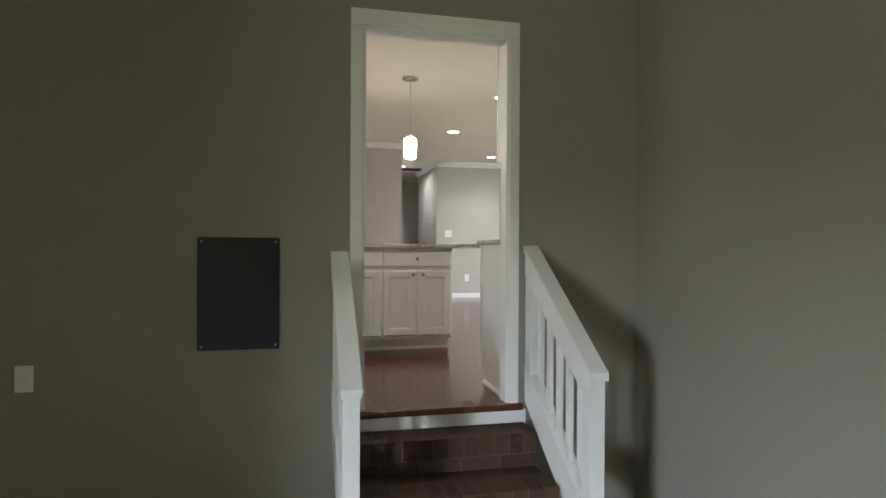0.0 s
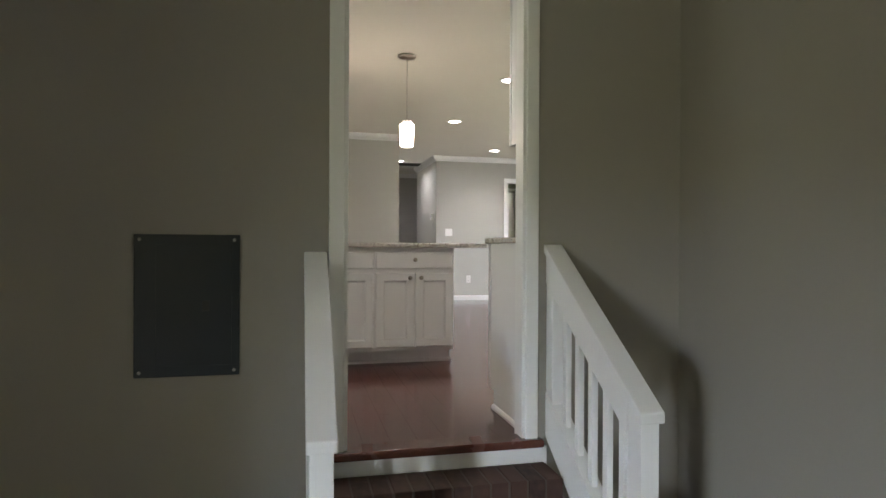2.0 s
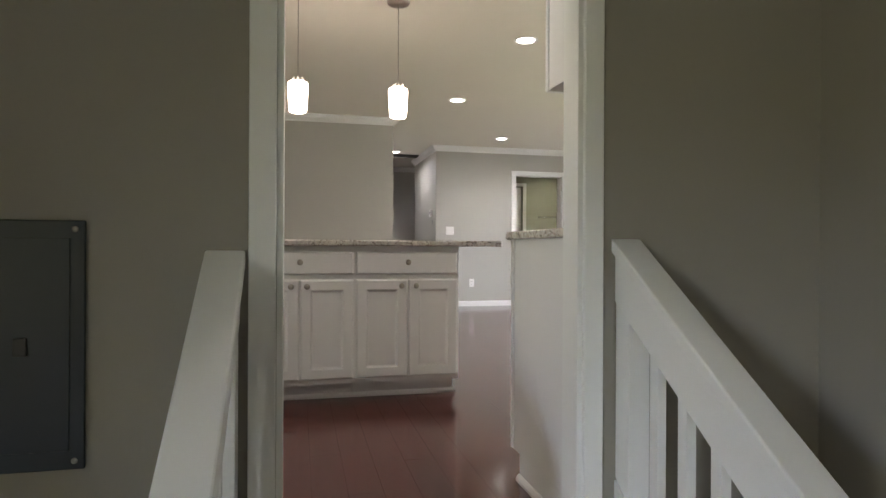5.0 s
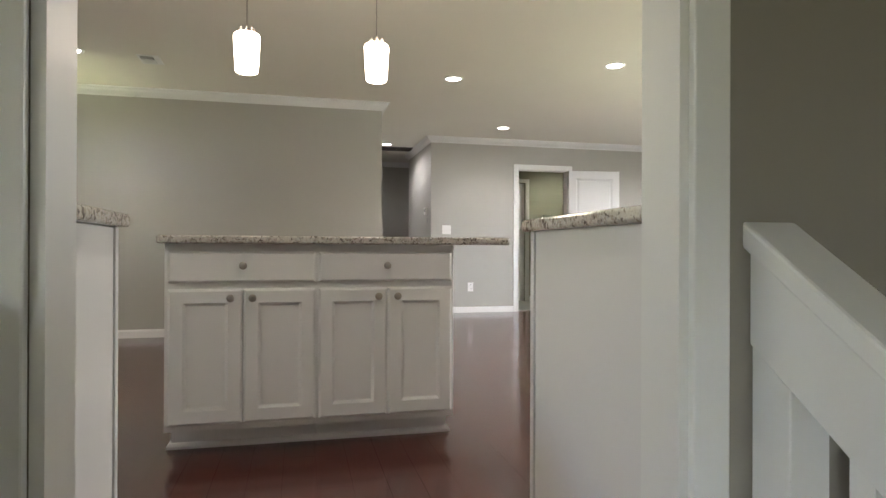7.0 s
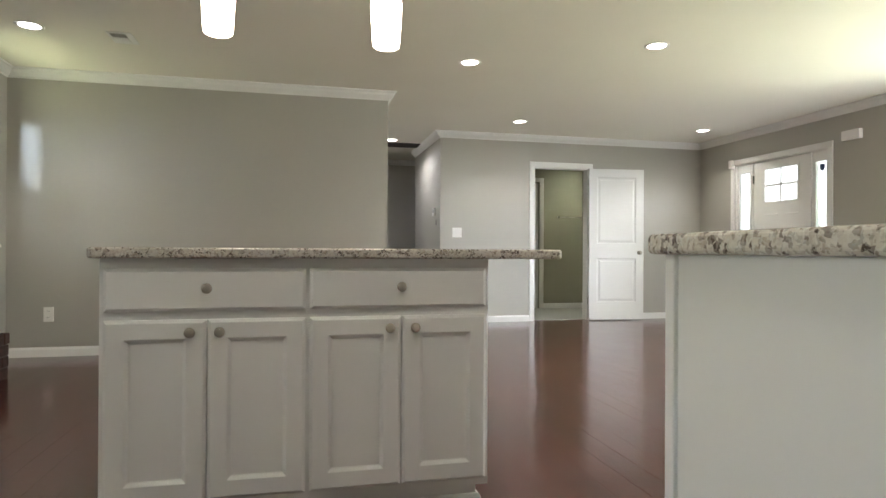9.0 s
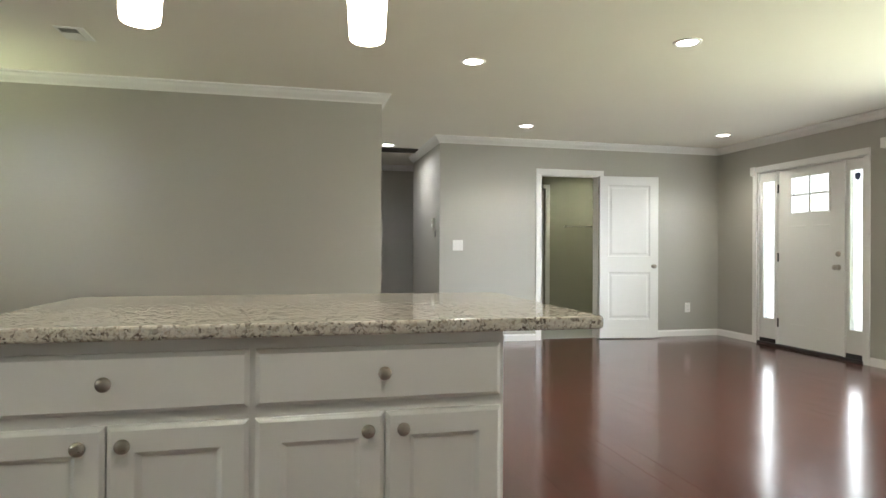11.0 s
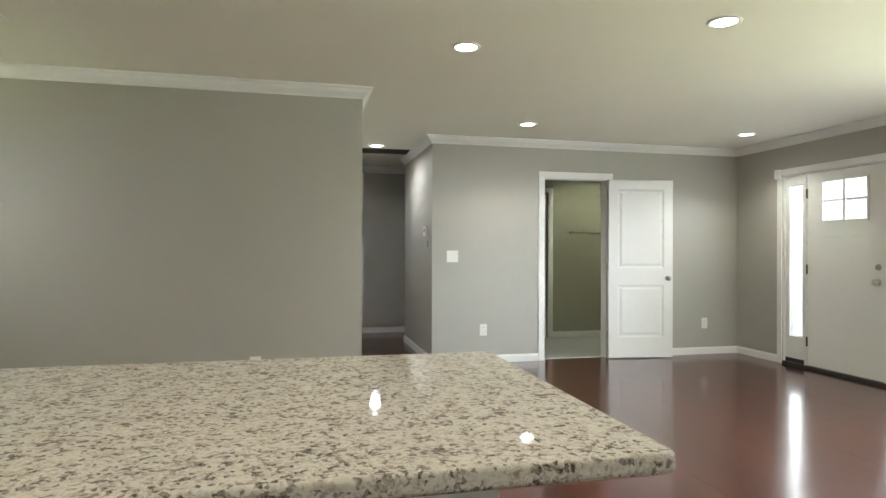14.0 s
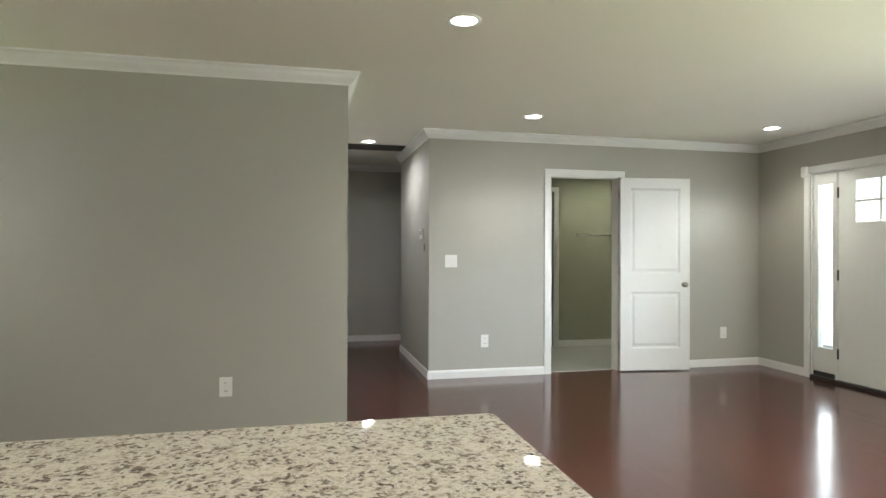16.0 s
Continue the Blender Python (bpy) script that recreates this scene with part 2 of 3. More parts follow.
def part(name, bm, material, parent=None, label=""):
    me = bpy.data.meshes.new(name)
    bmesh.ops.recalc_face_normals(bm, faces=bm.faces[:])
    bm.to_mesh(me)
    bm.free()
    me.materials.append(material)
    ob = new(name, me)
    ob.parent = parent
    if label:
        ob["label"] = label
    return ob


def thing(name, at, label, category, group="", kind=""):
    ob = new(name)
    ob.matrix_world = pose(*at)
    bpy.context.view_layer.update()
    return tagged(ob, label, category, group, kind)


def shell(name, bm, material, label, category):
    return tagged(part(name, bm, material), label, category, kind="structure")


def T(x, y, z, *r):
    return pose(x, y, z, *r)


# ---- structure ----
LOW = -0.60
DOOR_X0, DOOR_X1, HEAD = 0.641, 1.442, 2.045
WY0, WY1 = 4.95, 5.04
shell("wall_den", boxes((-4.2, DOOR_X0, WY0, WY1, LOW, CEIL), (DOOR_X1, 6.448, WY0, WY1, LOW, CEIL), (DOOR_X0, DOOR_X1, WY0, WY1, HEAD, CEIL)), SHADEDWALL, "greige painted wall between den and kitchen", "wall")
shell("wall_den_east", boxes((2.22, 2.39, -3.2, WY0, LOW, CEIL)), SHADEDWALL, "greige painted wall beside the brick steps", "wall")
shell("wall_den_west", boxes((-4.33, -4.2, -3.2, -1.9, LOW, CEIL), (-4.33, -4.2, -0.9, WY1, LOW, CEIL), (-4.33, -4.2, -1.9, -0.9, LOW, 0.1), (-4.33, -4.2, -1.9, -0.9, 1.5, CEIL)), SHADEDWALL, "greige painted den wall with a window", "wall")
shell("wall_den_south", boxes((-4.33, 2.39, -3.33, -3.2, LOW, CEIL)), SHADEDWALL, "greige painted den wall", "wall")
# unseen wall, added to keep window light off the den's left side
shell("wall_den_light_block", boxes((-4.2, -2.45, 1.0, 1.12, LOW, CEIL)), SHADEDWALL, "unseen greige wall added to shade the left of the den", "wall")
shell("floor_den", boxes((-4.33, 2.39, -3.33, WY0, LOW - 0.1, LOW)), DENFLOOR, "brown carpeted floor of the lower den", "floor")
shell("ceiling_den", boxes((-4.33, 2.39, -3.33, WY0, CEIL, CEIL + 0.1)), CEILING, "white painted den ceiling", "ceiling")
XL, YN, XH = -1.42, 10.69, 1.79
shell("wall_west", boxes((XL - 0.13, XL, WY1, 5.5, 0, CEIL), (XL - 0.13, XL, 6.8, 9.87, 0, CEIL), (XL - 0.13, XL, 10.42, 15.05, 0, CEIL),
      (XL - 0.13, XL, 9.87, 10.42, 0, 0.95), (XL - 0.13, XL, 9.87, 10.42, 2.11, CEIL), (XL - 0.13, XL, 5.5, 6.8, 0, 1.05), (XL - 0.13, XL, 5.5, 6.8, 2.05, CEIL)), WALL, "greige painted wall with tall windows", "wall")
shell("wall_north", boxes((XL, XH, YN, YN + 0.13, 0, CEIL), (XH - 0.13, XH, YN + 0.13, 15.05, 0, CEIL)), WALL, "long greige painted wall ending at the hall", "wall")
YB, XHR, XF = 12.40, 2.70, 6.448
B0, B1, BH = 3.965, 4.732, 2.025
shell("wall_back", boxes((XHR, B0, YB, YB + 0.12, 0, CEIL), (B1, XF, YB, YB + 0.12, 0, CEIL), (B0, B1, YB, YB + 0.12, BH, CEIL), (XHR, XHR + 0.12, YB + 0.12, 14.12, 0, CEIL)), WALL, "greige painted wall with a bathroom doorway", "wall")
shell("wall_hall_end", boxes((XH, XF, 15.05, 15.18, 0, CEIL), (XHR + 0.12, 3.6, 14.0, 14.12, 0, CEIL), (3.6, 3.7, YB + 0.12, 15.05, 0, CEIL)), WALL, "greige painted wall closing the hall", "wall")
shell("wall_bath", boxes((3.7, 3.92, 14.0, 14.12, 0, CEIL), (4.69, XF, 14.0, 14.12, 0, CEIL), (3.92, 4.69, 14.0, 14.12, 2.02, CEIL)), BATHWALL, "green-grey painted bathroom wall", "wall")
D0, D1, DH = 10.268, 11.690, 2.045
shell("wall_front", boxes((XF, XF + 0.15, WY0, 6.6, 0, CEIL), (XF, XF + 0.15, 9.0, D0, 0, CEIL), (XF, XF + 0.15, D1, 15.18, 0, CEIL), (XF, XF + 0.15, D0, D1, DH, CEIL),
      (XF, XF + 0.15, 6.6, 9.0, 0, 0.7), (XF, XF + 0.15, 6.6, 9.0, 2.05, CEIL)), WALL, "greige painted front wall with the entrance", "wall")
shell("ceiling", boxes((XL - 0.13, XF + 0.15, WY0, 15.18, CEIL, CEIL + 0.1)), CEILING, "off-white smooth painted ceiling", "ceiling")
floor = shell("floor", boxes((XL - 0.13, XF + 0.15, WY1, 15.18, -0.12, -0.006)), SUBFLOOR, "dark reddish hardwood plank floor with a gloss finish", "floor")
shell("floor_bath", boxes((3.7, XF, YB + 0.06, 15.05, -0.005, 0.006)), TILE, "pale grey tiled bathroom floor", "floor")
shell("ground", boxes((-80, 80, -80, 90, -0.85, -0.75)), GRASS, "green lawn around the house", "ground")
shell("porch", boxes((XF + 0.15, XF + 2.4, 9.2, 15.0, -0.75, -0.08)), SLAB, "pale concrete porch slab outside the entrance", "pavement")
shell("backdrop", boxes((8.9, 8.95, 10.0, 24, -0.7, 4)), OUTSIDE, "bright hazy outdoors beyond the entrance", "backdrop")
shell("backdrop", boxes((-5.05, -5.0, 3.3, 18, -0.7, 7)), OUTSIDE_SIDE, "bright hazy outdoors beyond the side windows", "backdrop")


# ---- mouldings ----
CROWN = [(0, 0), (0.010, 0), (0.014, 0.012), (0.028, 0.022), (0.048, 0.042), (0.058, 0.063), (0.073, 0.070), (0.073, 0.082), (0, 0.082)]
BASE = [(0, 0), (0.014, 0), (0.014, 0.062), (0.010, 0.072), (0.006, 0.082), (0, 0.082)]


def run(name, profile, p, q, out, z, miter0=0, miter1=0, label="", material=TRIM):
    """A moulding from p to q (x, y) on a wall; out: the side that it stands out to, +1 left of the way, -1 right. Mitres: +1 outer corner, -1 inner."""
    p, q = Vector(p), Vector(q)
    way = (q - p).normalized()
    side = Vector((-way.y, way.x)) * out
    bm = bmesh.new()
    a, c = [], []
    for d, h in profile:
        s0, s1 = p + side * d - way * d * miter0, q + side * d + way * d * miter1
        a.append(bm.verts.new((s0.x, s0.y, z + h)))
        c.append(bm.verts.new((s1.x, s1.y, z + h)))
    bm.faces.new(a)
    bm.faces.new(c[::-1])
    for k in range(len(a)):
        j = (k + 1) % len(a)
        bm.faces.new((a[k], c[k], c[j], a[j]))
    return tagged(part(name, bm, material), label, name, kind="structure")


ZC = CEIL - 0.0822
CL, BL = "white painted crown moulding under the ceiling", "white painted baseboard along the floor"
run("crown_moulding", CROWN, (XL, YN), (XH, YN), -1, ZC, -1, 1, CL)
run("crown_moulding", CROWN, (XH, YN), (XH, 15.05), -1, ZC, 1, -1, CL)
run("crown_moulding", CROWN, (XHR, YB), (XF, YB), -1, ZC, 1, -1, CL)
run("crown_moulding", CROWN, (XHR, 14.12), (XHR, YB), -1, ZC, 0, 1, CL)
run("crown_moulding", CROWN, (XH, 15.05), (3.6, 15.05), -1, ZC, -1, 0, CL)
run("crown_moulding", CROWN, (XF, YB), (XF, WY1), -1, ZC, -1, 0, CL)
run("crown_moulding", CROWN, (XL, WY1), (XL, YN), -1, ZC, 0, -1, CL)
run("baseboard", BASE, (XL, YN), (XH, YN), -1, 0, -1, 1, BL)
run("baseboard", BASE, (XH, YN), (XH, 15.05), -1, 0, 1, -1, BL)
run("baseboard", BASE, (XHR, YB), (3.90, YB), -1, 0, 1, 0, BL)
run("baseboard", BASE, (4.797, YB), (XF, YB), -1, 0, 0, -1, BL)
run("baseboard", BASE, (XHR, 14.12), (XHR, YB), -1, 0, 0, 1, BL)
run("baseboard", BASE, (XH, 15.05), (3.6, 15.05), -1, 0, -1, 0, BL)
run("baseboard", BASE, (XF, YB), (XF, 11.757), -1, 0, -1, 0, BL)
run("baseboard", BASE, (XF, 10.20), (XF, WY1), -1, 0, 0, 0, BL)
run("baseboard", BASE, (XL, 9.81), (XL, YN), -1, 0, 0, -1, BL)
run("baseboard", BASE, (4.762, 14.0), (XF, 14.0), -1, 0.006, 0, 0, BL)


# den doorway
dw = thing("door_frame", (1.04, 4.95, 0), "white painted cased doorway without a door, above the steps", "door frame", kind="structure")


def wpart(name, bm, material, parent, label=""):
    """A part whose mesh is given in the world's metres."""
    return part(name, moved(bm, parent.matrix_world.inverted()), material, parent, label)


for a, c in ((DOOR_X0 - 0.066, DOOR_X0 - 0.002), (DOOR_X1 + 0.000, DOOR_X1 + 0.057)):
    wpart("casing", boxes((a, c, WY0 - 0.016, WY0 - 0.001, -0.09, HEAD), bevel=0.003), TRIM, dw)
for y0, y1 in ((WY0 - 0.016, WY0 - 0.001),):
    wpart("casing", boxes((DOOR_X0 - 0.066, DOOR_X1 + 0.057, y0, y1, HEAD + 0.001, HEAD + 0.085), bevel=0.003), TRIM, dw)
wpart("jamb", boxes((DOOR_X0 - 0.001, DOOR_X0 + 0.014, WY0 - 0.002, WY1 + 0.002, 0.003, HEAD - 0.016)), TRIM, dw)
wpart("jamb", boxes((DOOR_X1 - 0.014, DOOR_X1 + 0.001, WY0 - 0.002, WY1 + 0.002, 0.003, HEAD - 0.016)), TRIM, dw)
wpart("jamb", boxes((DOOR_X0 - 0.001, DOOR_X1 + 0.001, WY0 - 0.002, WY1 + 0.002, HEAD - 0.015, HEAD + 0.002)), TRIM, dw)
wpart("nosing", boxes((DOOR_X0 - 0.07, DOOR_X1 + 0.08, WY0 - 0.045, 5.03, 0.002, 0.038), bevel=0.010), NOSING, dw, "dark cherry hardwood nosing")
wpart("riser", boxes((DOOR_X0 - 0.09, DOOR_X1 + 0.10, WY0 - 0.018, WY0 + 0.06, -0.16, 0.001), bevel=0.003), TRIM, dw, "white painted riser board")


# ---- brick steps ----
steps = thing("brick_steps", (1.04, 4.5, LOW), "dark red brick steps with rowlock edges below the doorway", "steps")
LEVELS = [(-0.064, 4.72), (-0.238, 4.44), (-0.414, 4.16)]
SX0, SX1 = 0.50, 1.53
core = bmesh.new()
for k, (z, y) in enumerate(LEVELS):
    add_box(core, SX0 + 0.006, SX1 - 0.006, y + 0.006, 4.93, z - 0.17 if k < 2 else LOW, z - 0.004)
wpart("core", core, MORTAR, steps, "grey mortar between the bricks")


# ---- stair rails ----
def stair_rail(name, x0, x1, ztop, slope, label):
    """A sloped guard: cap, top and bottom boards, balusters, newel and wall post. ztop: the cap's height at the wall."""
    r = thing(name, ((x0 + x1) / 2, 4.5, LOW), label, "stair railing", "stair rails")
    y0, y1 = 4.14, 4.948
    z = lambda y, d=0.0: ztop + (y - 4.95) * slope - d
    xa, xb = x0 + 0.010, x1 - 0.012
    quad = lambda a, c, d0, d1: [(a, z(a, d0)), (c, z(c, d0)), (c, z(c, d1)), (a, z(a, d1))]
    wpart("cap", soften(prism(quad(y0, y1, 0, 0.038), x0, x1), 0.005), TRIM, r)
    wpart("top_board", soften(prism(quad(y0 + 0.10, y1 - 0.005, 0.040, 0.170), xa, xb), 0.002), TRIM, r)
    wpart("bottom_board", soften(prism(quad(y0 + 0.10, y1 - 0.005, 0.66, 0.86), xa, xb), 0.002), TRIM, r)
    newel = prism([(y0 + 0.015, z(y0 + 0.015, 0.040)), (y0 + 0.098, z(y0 + 0.098, 0.040)), (y0 + 0.098, LOW), (y0 + 0.015, LOW)], xa, xb)
    wpart("newel_post", soften(newel, 0.003), TRIM, r)
    wpart("wall_post", soften(prism([(y1 - 0.075, z(y1 - 0.075, 0.172)), (y1 - 0.006, z(y1 - 0.006, 0.172)), (y1 - 0.006, z(y1, 0.655)), (y1 - 0.075, z(y1 - 0.075, 0.655))], xa + 0.003, xb - 0.003), 0.002), TRIM, r)
    for k in range(5):
        a = 4.298 + k * 0.118
        wpart("baluster", prism([(a, z(a, 0.172)), (a + 0.034, z(a + 0.034, 0.172)), (a + 0.034, z(a + 0.034, 0.658)), (a, z(a, 0.658))], xa + 0.022, xb - 0.022), TRIM, r)
    return r


stair_rail("stair_railing", 1.527, 1.617, 0.908, 0.681, "white painted wooden stair railing beside the den wall")
stair_rail("stair_railing", 0.476, 0.568, 0.872, 0.663, "white painted wooden stair railing beside the breaker panel")

# ---- breaker panel and switch in the den ----
bp = thing("breaker_panel", (0.03, 4.95, 0.656), "dark grey metal breaker panel set in the greige wall", "breaker panel")
wpart("frame", boxes((-0.165, 0.225, 4.938, 4.949, 0.377, 0.935), bevel=0.003), DARKPANEL, bp)
wpart("door", boxes((-0.085, 0.195, 4.9345, 4.9375, 0.42, 0.895), bevel=0.001), DARKPANEL, bp)
wpart("latch", boxes((0.085, 0.112, 4.928, 4.934, 0.635, 0.675), bevel=0.002), BLACK, bp, "black door latch")
for sx in (-0.145, 0.205):
    for sz in (0.397, 0.915):
        wpart("screw", moved(lathe([(0, 0.004), (0.006, 0.003), (0.007, 0)], 12), T(sx, 4.9375, sz, 90, 0, 0)), GRILLE, bp)


def wall_plate(name, cx, cy, cz, w, h, facing, label, kind="outlet"):
    """A plate with its slots or toggles. facing: degrees about z, 0 looks to -y."""
    t = new(name)
    t.matrix_world = pose(cx, cy, cz, 0, 0, facing)
    bpy.context.view_layer.update()
    tagged(t, label, "wall " + kind)
    part("plate", boxes((-w / 2, w / 2, -0.006, -0.0005, -h / 2, h / 2), bevel=0.0015), PLASTIC, t)
    if kind == "outlet":
        for s in (-1, 1):
            part("receptacle", boxes((-0.016, 0.016, -0.0085, -0.0065, s * 0.026 - 0.014, s * 0.026 + 0.014), bevel=0.001), PLASTIC, t)
            part("slot", boxes((-0.008, -0.005, -0.0095, -0.009, s * 0.026 - 0.004, s * 0.026 + 0.006), (0.005, 0.008, -0.0095, -0.009, s * 0.026 - 0.004, s * 0.026 + 0.006)), BLACK, t, "dark outlet slots")
    else:
        for k in ((-0.023, 0.023) if w > 0.1 else (0,)):
            part("toggle", boxes((k - 0.005, k + 0.005, -0.018, -0.0065, -0.012, 0.012), bevel=0.001), PLASTIC, t)
    return t


wall_plate("light_switch", -0.915, 4.95, 0.272, 0.078, 0.122, 0, "white single light switch on the greige den wall", "switch")
wall_plate("light_switch", 2.921, YB, 1.150, 0.124, 0.124, 0, "white double light switch on the greige wall by the hall", "switch")
wall_plate("wall_outlet", 3.268, YB, 0.356, 0.078, 0.124, 0, "white wall outlet low on the wall between hall and bathroom")
wall_plate("wall_outlet", 5.996, YB, 0.365, 0.078, 0.124, 0, "white wall outlet low on the wall beside the bathroom door")
wall_plate("wall_outlet", 1.023, YN, 0.378, 0.078, 0.124, 0, "white wall outlet low on the long wall behind the island")
wall_plate("wall_outlet", -1.096, YN, 0.359, 0.078, 0.124, 0, "white wall outlet near the window corner")


# ---- cabinets ----
def nested(loops, close=True):
    """Rectangles (x0, x1, z0, z1, y) joined one to the next; the last is closed, and the first at the back too."""
    bm = bmesh.new()
    rings = [[bm.verts.new((x, q[4], z)) for x, z in ((q[0], q[2]), (q[1], q[2]), (q[1], q[3]), (q[0], q[3]))] for q in loops]
    for a, c in zip(rings, rings[1:]):
        for k in range(4):
            j = (k + 1) % 4
            bm.faces.new((a[k], a[j], c[j], c[k]))
    if close:
        bm.faces.new(rings[0])
        bm.faces.new(rings[-1])
    return bm


def inset(x0, x1, z0, z1, d, y):
    return (x0 + d, x1 - d, z0 + d, z1 - d, y)


def panel_door(x0, x1, z0, z1, y, knob_x, knob_z, parent, name="door"):
    """A door, front at y: chamfered frame, a sloped bead down to a sunk panel, and a knob."""
    r = (x0, x1, z0, z1)
    d = wpart(name, nested([inset(*r, 0.064, y + 0.0192), inset(*r, 0, y + 0.0192), inset(*r, 0, y + 0.007), inset(*r, 0.003, y + 0.005), inset(*r, 0.0085, y + 0.0008), inset(*r, 0.010, y),
                            inset(*r, 0.057, y), inset(*r, 0.059, y + 0.001), inset(*r, 0.0675, y + 0.0090), inset(*r, 0.071, y + 0.0108)], False), CAB, parent)
    to = d.matrix_world.inverted() @ parent.matrix_world.inverted()
    part("panel", moved(nested([inset(*r, 0.0645, y + 0.017), inset(*r, 0.0645, y + 0.0112), inset(*r, 0.078, y + 0.0112)]), to), CAB, d)
    knob(knob_x, y, knob_z, parent)
    return d


def knob(x, y, z, parent):
    bm = lathe([(0.007, 0), (0.006, 0.004), (0.005, 0.012), (0.009, 0.016), (0.0155, 0.020), (0.0165, 0.025), (0.013, 0.030), (0.006, 0.0325), (0, 0.033)], 24)
    return wpart("knob", moved(bm, T(x, y, z, 90, 0, 0)), NICKEL, parent, "brushed nickel knob")


def cabinet(x0, x1, drawer, doors, knobs, drawer_knob, label):
    c = thing("base_cabinet", ((x0 + x1) / 2, 7.2, 0), label, "base cabinet", "island cabinets")
    wpart("body", boxes((x0, x1, 6.910, 7.52, 0.11, 0.888), bevel=0.0003, segments=1), CAB, c)
    wpart("drawer_front", nested([(drawer[0], drawer[1], 0.726, 0.857, 6.9092), (drawer[0], drawer[1], 0.726, 0.857, 6.897), inset(drawer[0], drawer[1], 0.726, 0.857, 0.003, 6.895), inset(drawer[0], drawer[1], 0.726, 0.857, 0.0085, 6.8908), inset(drawer[0], drawer[1], 0.726, 0.857, 0.010, 6.890)]), CAB, c)
    knob(drawer_knob, 6.890, 0.797, c)
    for (a, b_), k in zip(doors, knobs):
        panel_door(a, b_, 0.138, 0.699, 6.890, k, 0.662, c)
    wpart("toe_kick", boxes((x0 + 0.001, x1 - 0.001, 7.05, 7.50, 0.0, 0.1095)), CAB, c)
    return c


cabinet(0.388, 1.001, (0.402, 0.995), ((0.402, 0.695), (0.699, 0.995)), (0.650, 0.737), 0.699, "white painted base cabinet with one drawer and two shaker doors")
cabinet(1.001, 1.613, (1.009, 1.600), ((1.009, 1.306), (1.311, 1.602)), (1.266, 1.350), 1.304, "white painted base cabinet below the granite overhang, two doors")
shoe = [(0, 0), (0.014, 0), (0.014, 0.012), (0.008, 0.022), (0.004, 0.026), (0, 0.026)]
run("shoe_moulding", shoe, (0.385, 7.05), (1.616, 7.05), -1, 0, 1, 1, "white shoe moulding round the island base", CAB)
run("shoe_moulding", shoe, (1.616, 7.05), (1.616, 7.51), -1, 0, 1, 0, "white shoe moulding round the island base", CAB)
run("shoe_moulding", shoe, (0.385, 7.51), (0.385, 7.05), -1, 0, 0, 1, "white shoe moulding round the island base", CAB)
CT = 0.922


def slab(x0, x1, y0, y1, z0, z1, r=0.03, round_corners=("a", "b", "c", "d")):
    """A stone top with rounded corners and eased edges."""
    pts = []
    for key, cx, cy, a0 in (("a", x0 + r, y0 + r, 180), ("b", x1 - r, y0 + r, 270), ("c", x1 - r, y1 - r, 0), ("d", x0 + r, y1 - r, 90)):
        if key in round_corners:
            pts += [(cx + r * math.cos(radians(a0 + t)), cy + r * math.sin(radians(a0 + t))) for t in range(0, 91, 15)]
        else:
            pts.append({"a": (x0, y0), "b": (x1, y0), "c": (x1, y1), "d": (x0, y1)}[key])
    bm = prism(pts, z0, z1, "z")
    e = [e for e in bm.edges if abs(e.verts[0].co.z - e.verts[1].co.z) < 1e-6]
    bmesh.ops.bevel(bm, geom=e, offset=min(0.009, (z1 - z0) * 0.35), segments=4, affect="EDGES", profile=0.5)
    return bm


tagged(part("island_countertop", slab(0.363, 1.872, 6.857, 7.768, CT - 0.033, CT, 0.022), GRANITE), "speckled beige granite island top with dark flecks", "countertop")
# runs of cabinets on each side of the doorway
for side, (x0, x1) in (("l", (-1.415, 0.53)), ("r", (1.508, 5.2))):
    c = thing("base_cabinet", ((x0 + x1) / 2, 5.4, 0), "white painted base cabinet run beside the doorway", "base cabinet")
    wpart("body", boxes((x0, x1, WY1 + 0.003, 5.664, 0.10, 0.912), bevel=0.0015), CAB, c)
    wpart("face_frame", boxes((x0 - (0.004 if side == "r" else 0), x1 + (0.004 if side == "l" else 0), 5.6685, 5.690, 0.10, 0.912), bevel=0.002), CAB, c)
    wpart("toe_kick", boxes((x0 + 0.001, x1 - 0.001, WY1 + 0.003, 5.60, 0, 0.0995)), CAB, c)
    edge = x1 if side == "l" else x0
    if side == "l":
        run("shoe_moulding", shoe, (edge, WY1 + 0.018), (edge, 5.60), -1, 0, 0, 0, "white shoe moulding at the cabinet end", CAB)
        tagged(part("countertop", slab(-1.418, 0.554, WY1 + 0.002, 5.718, CT - 0.0095, CT + 0.021, 0.02, ("c",)), GRANITE), "speckled beige granite top on the cabinets by the side wall", "countertop")
    else:
        run("shoe_moulding", shoe, (edge, 5.60), (edge, WY1 + 0.018), -1, 0, 0, 0, "white shoe moulding at the cabinet end", CAB)
        tagged(part("countertop", slab(1.484, 5.2, WY1 + 0.002, 5.718, CT - 0.0095, CT + 0.021, 0.02, ("d",)), GRANITE), "speckled beige granite top on the cabinets by the doorway", "countertop")
up = thing("wall_cabinet", (2.4, 5.22, 1.42), "white painted wall cabinet hung above the counter", "wall cabinet")
wpart("body", boxes((1.52, 3.3, WY1 + 0.003, 5.365, 1.418, 2.34), bevel=0.0015), CAB, up)
wpart("face_frame", boxes((1.516, 3.304, 5.3655, 5.387, 1.415, 2.343), bevel=0.002), CAB, up)


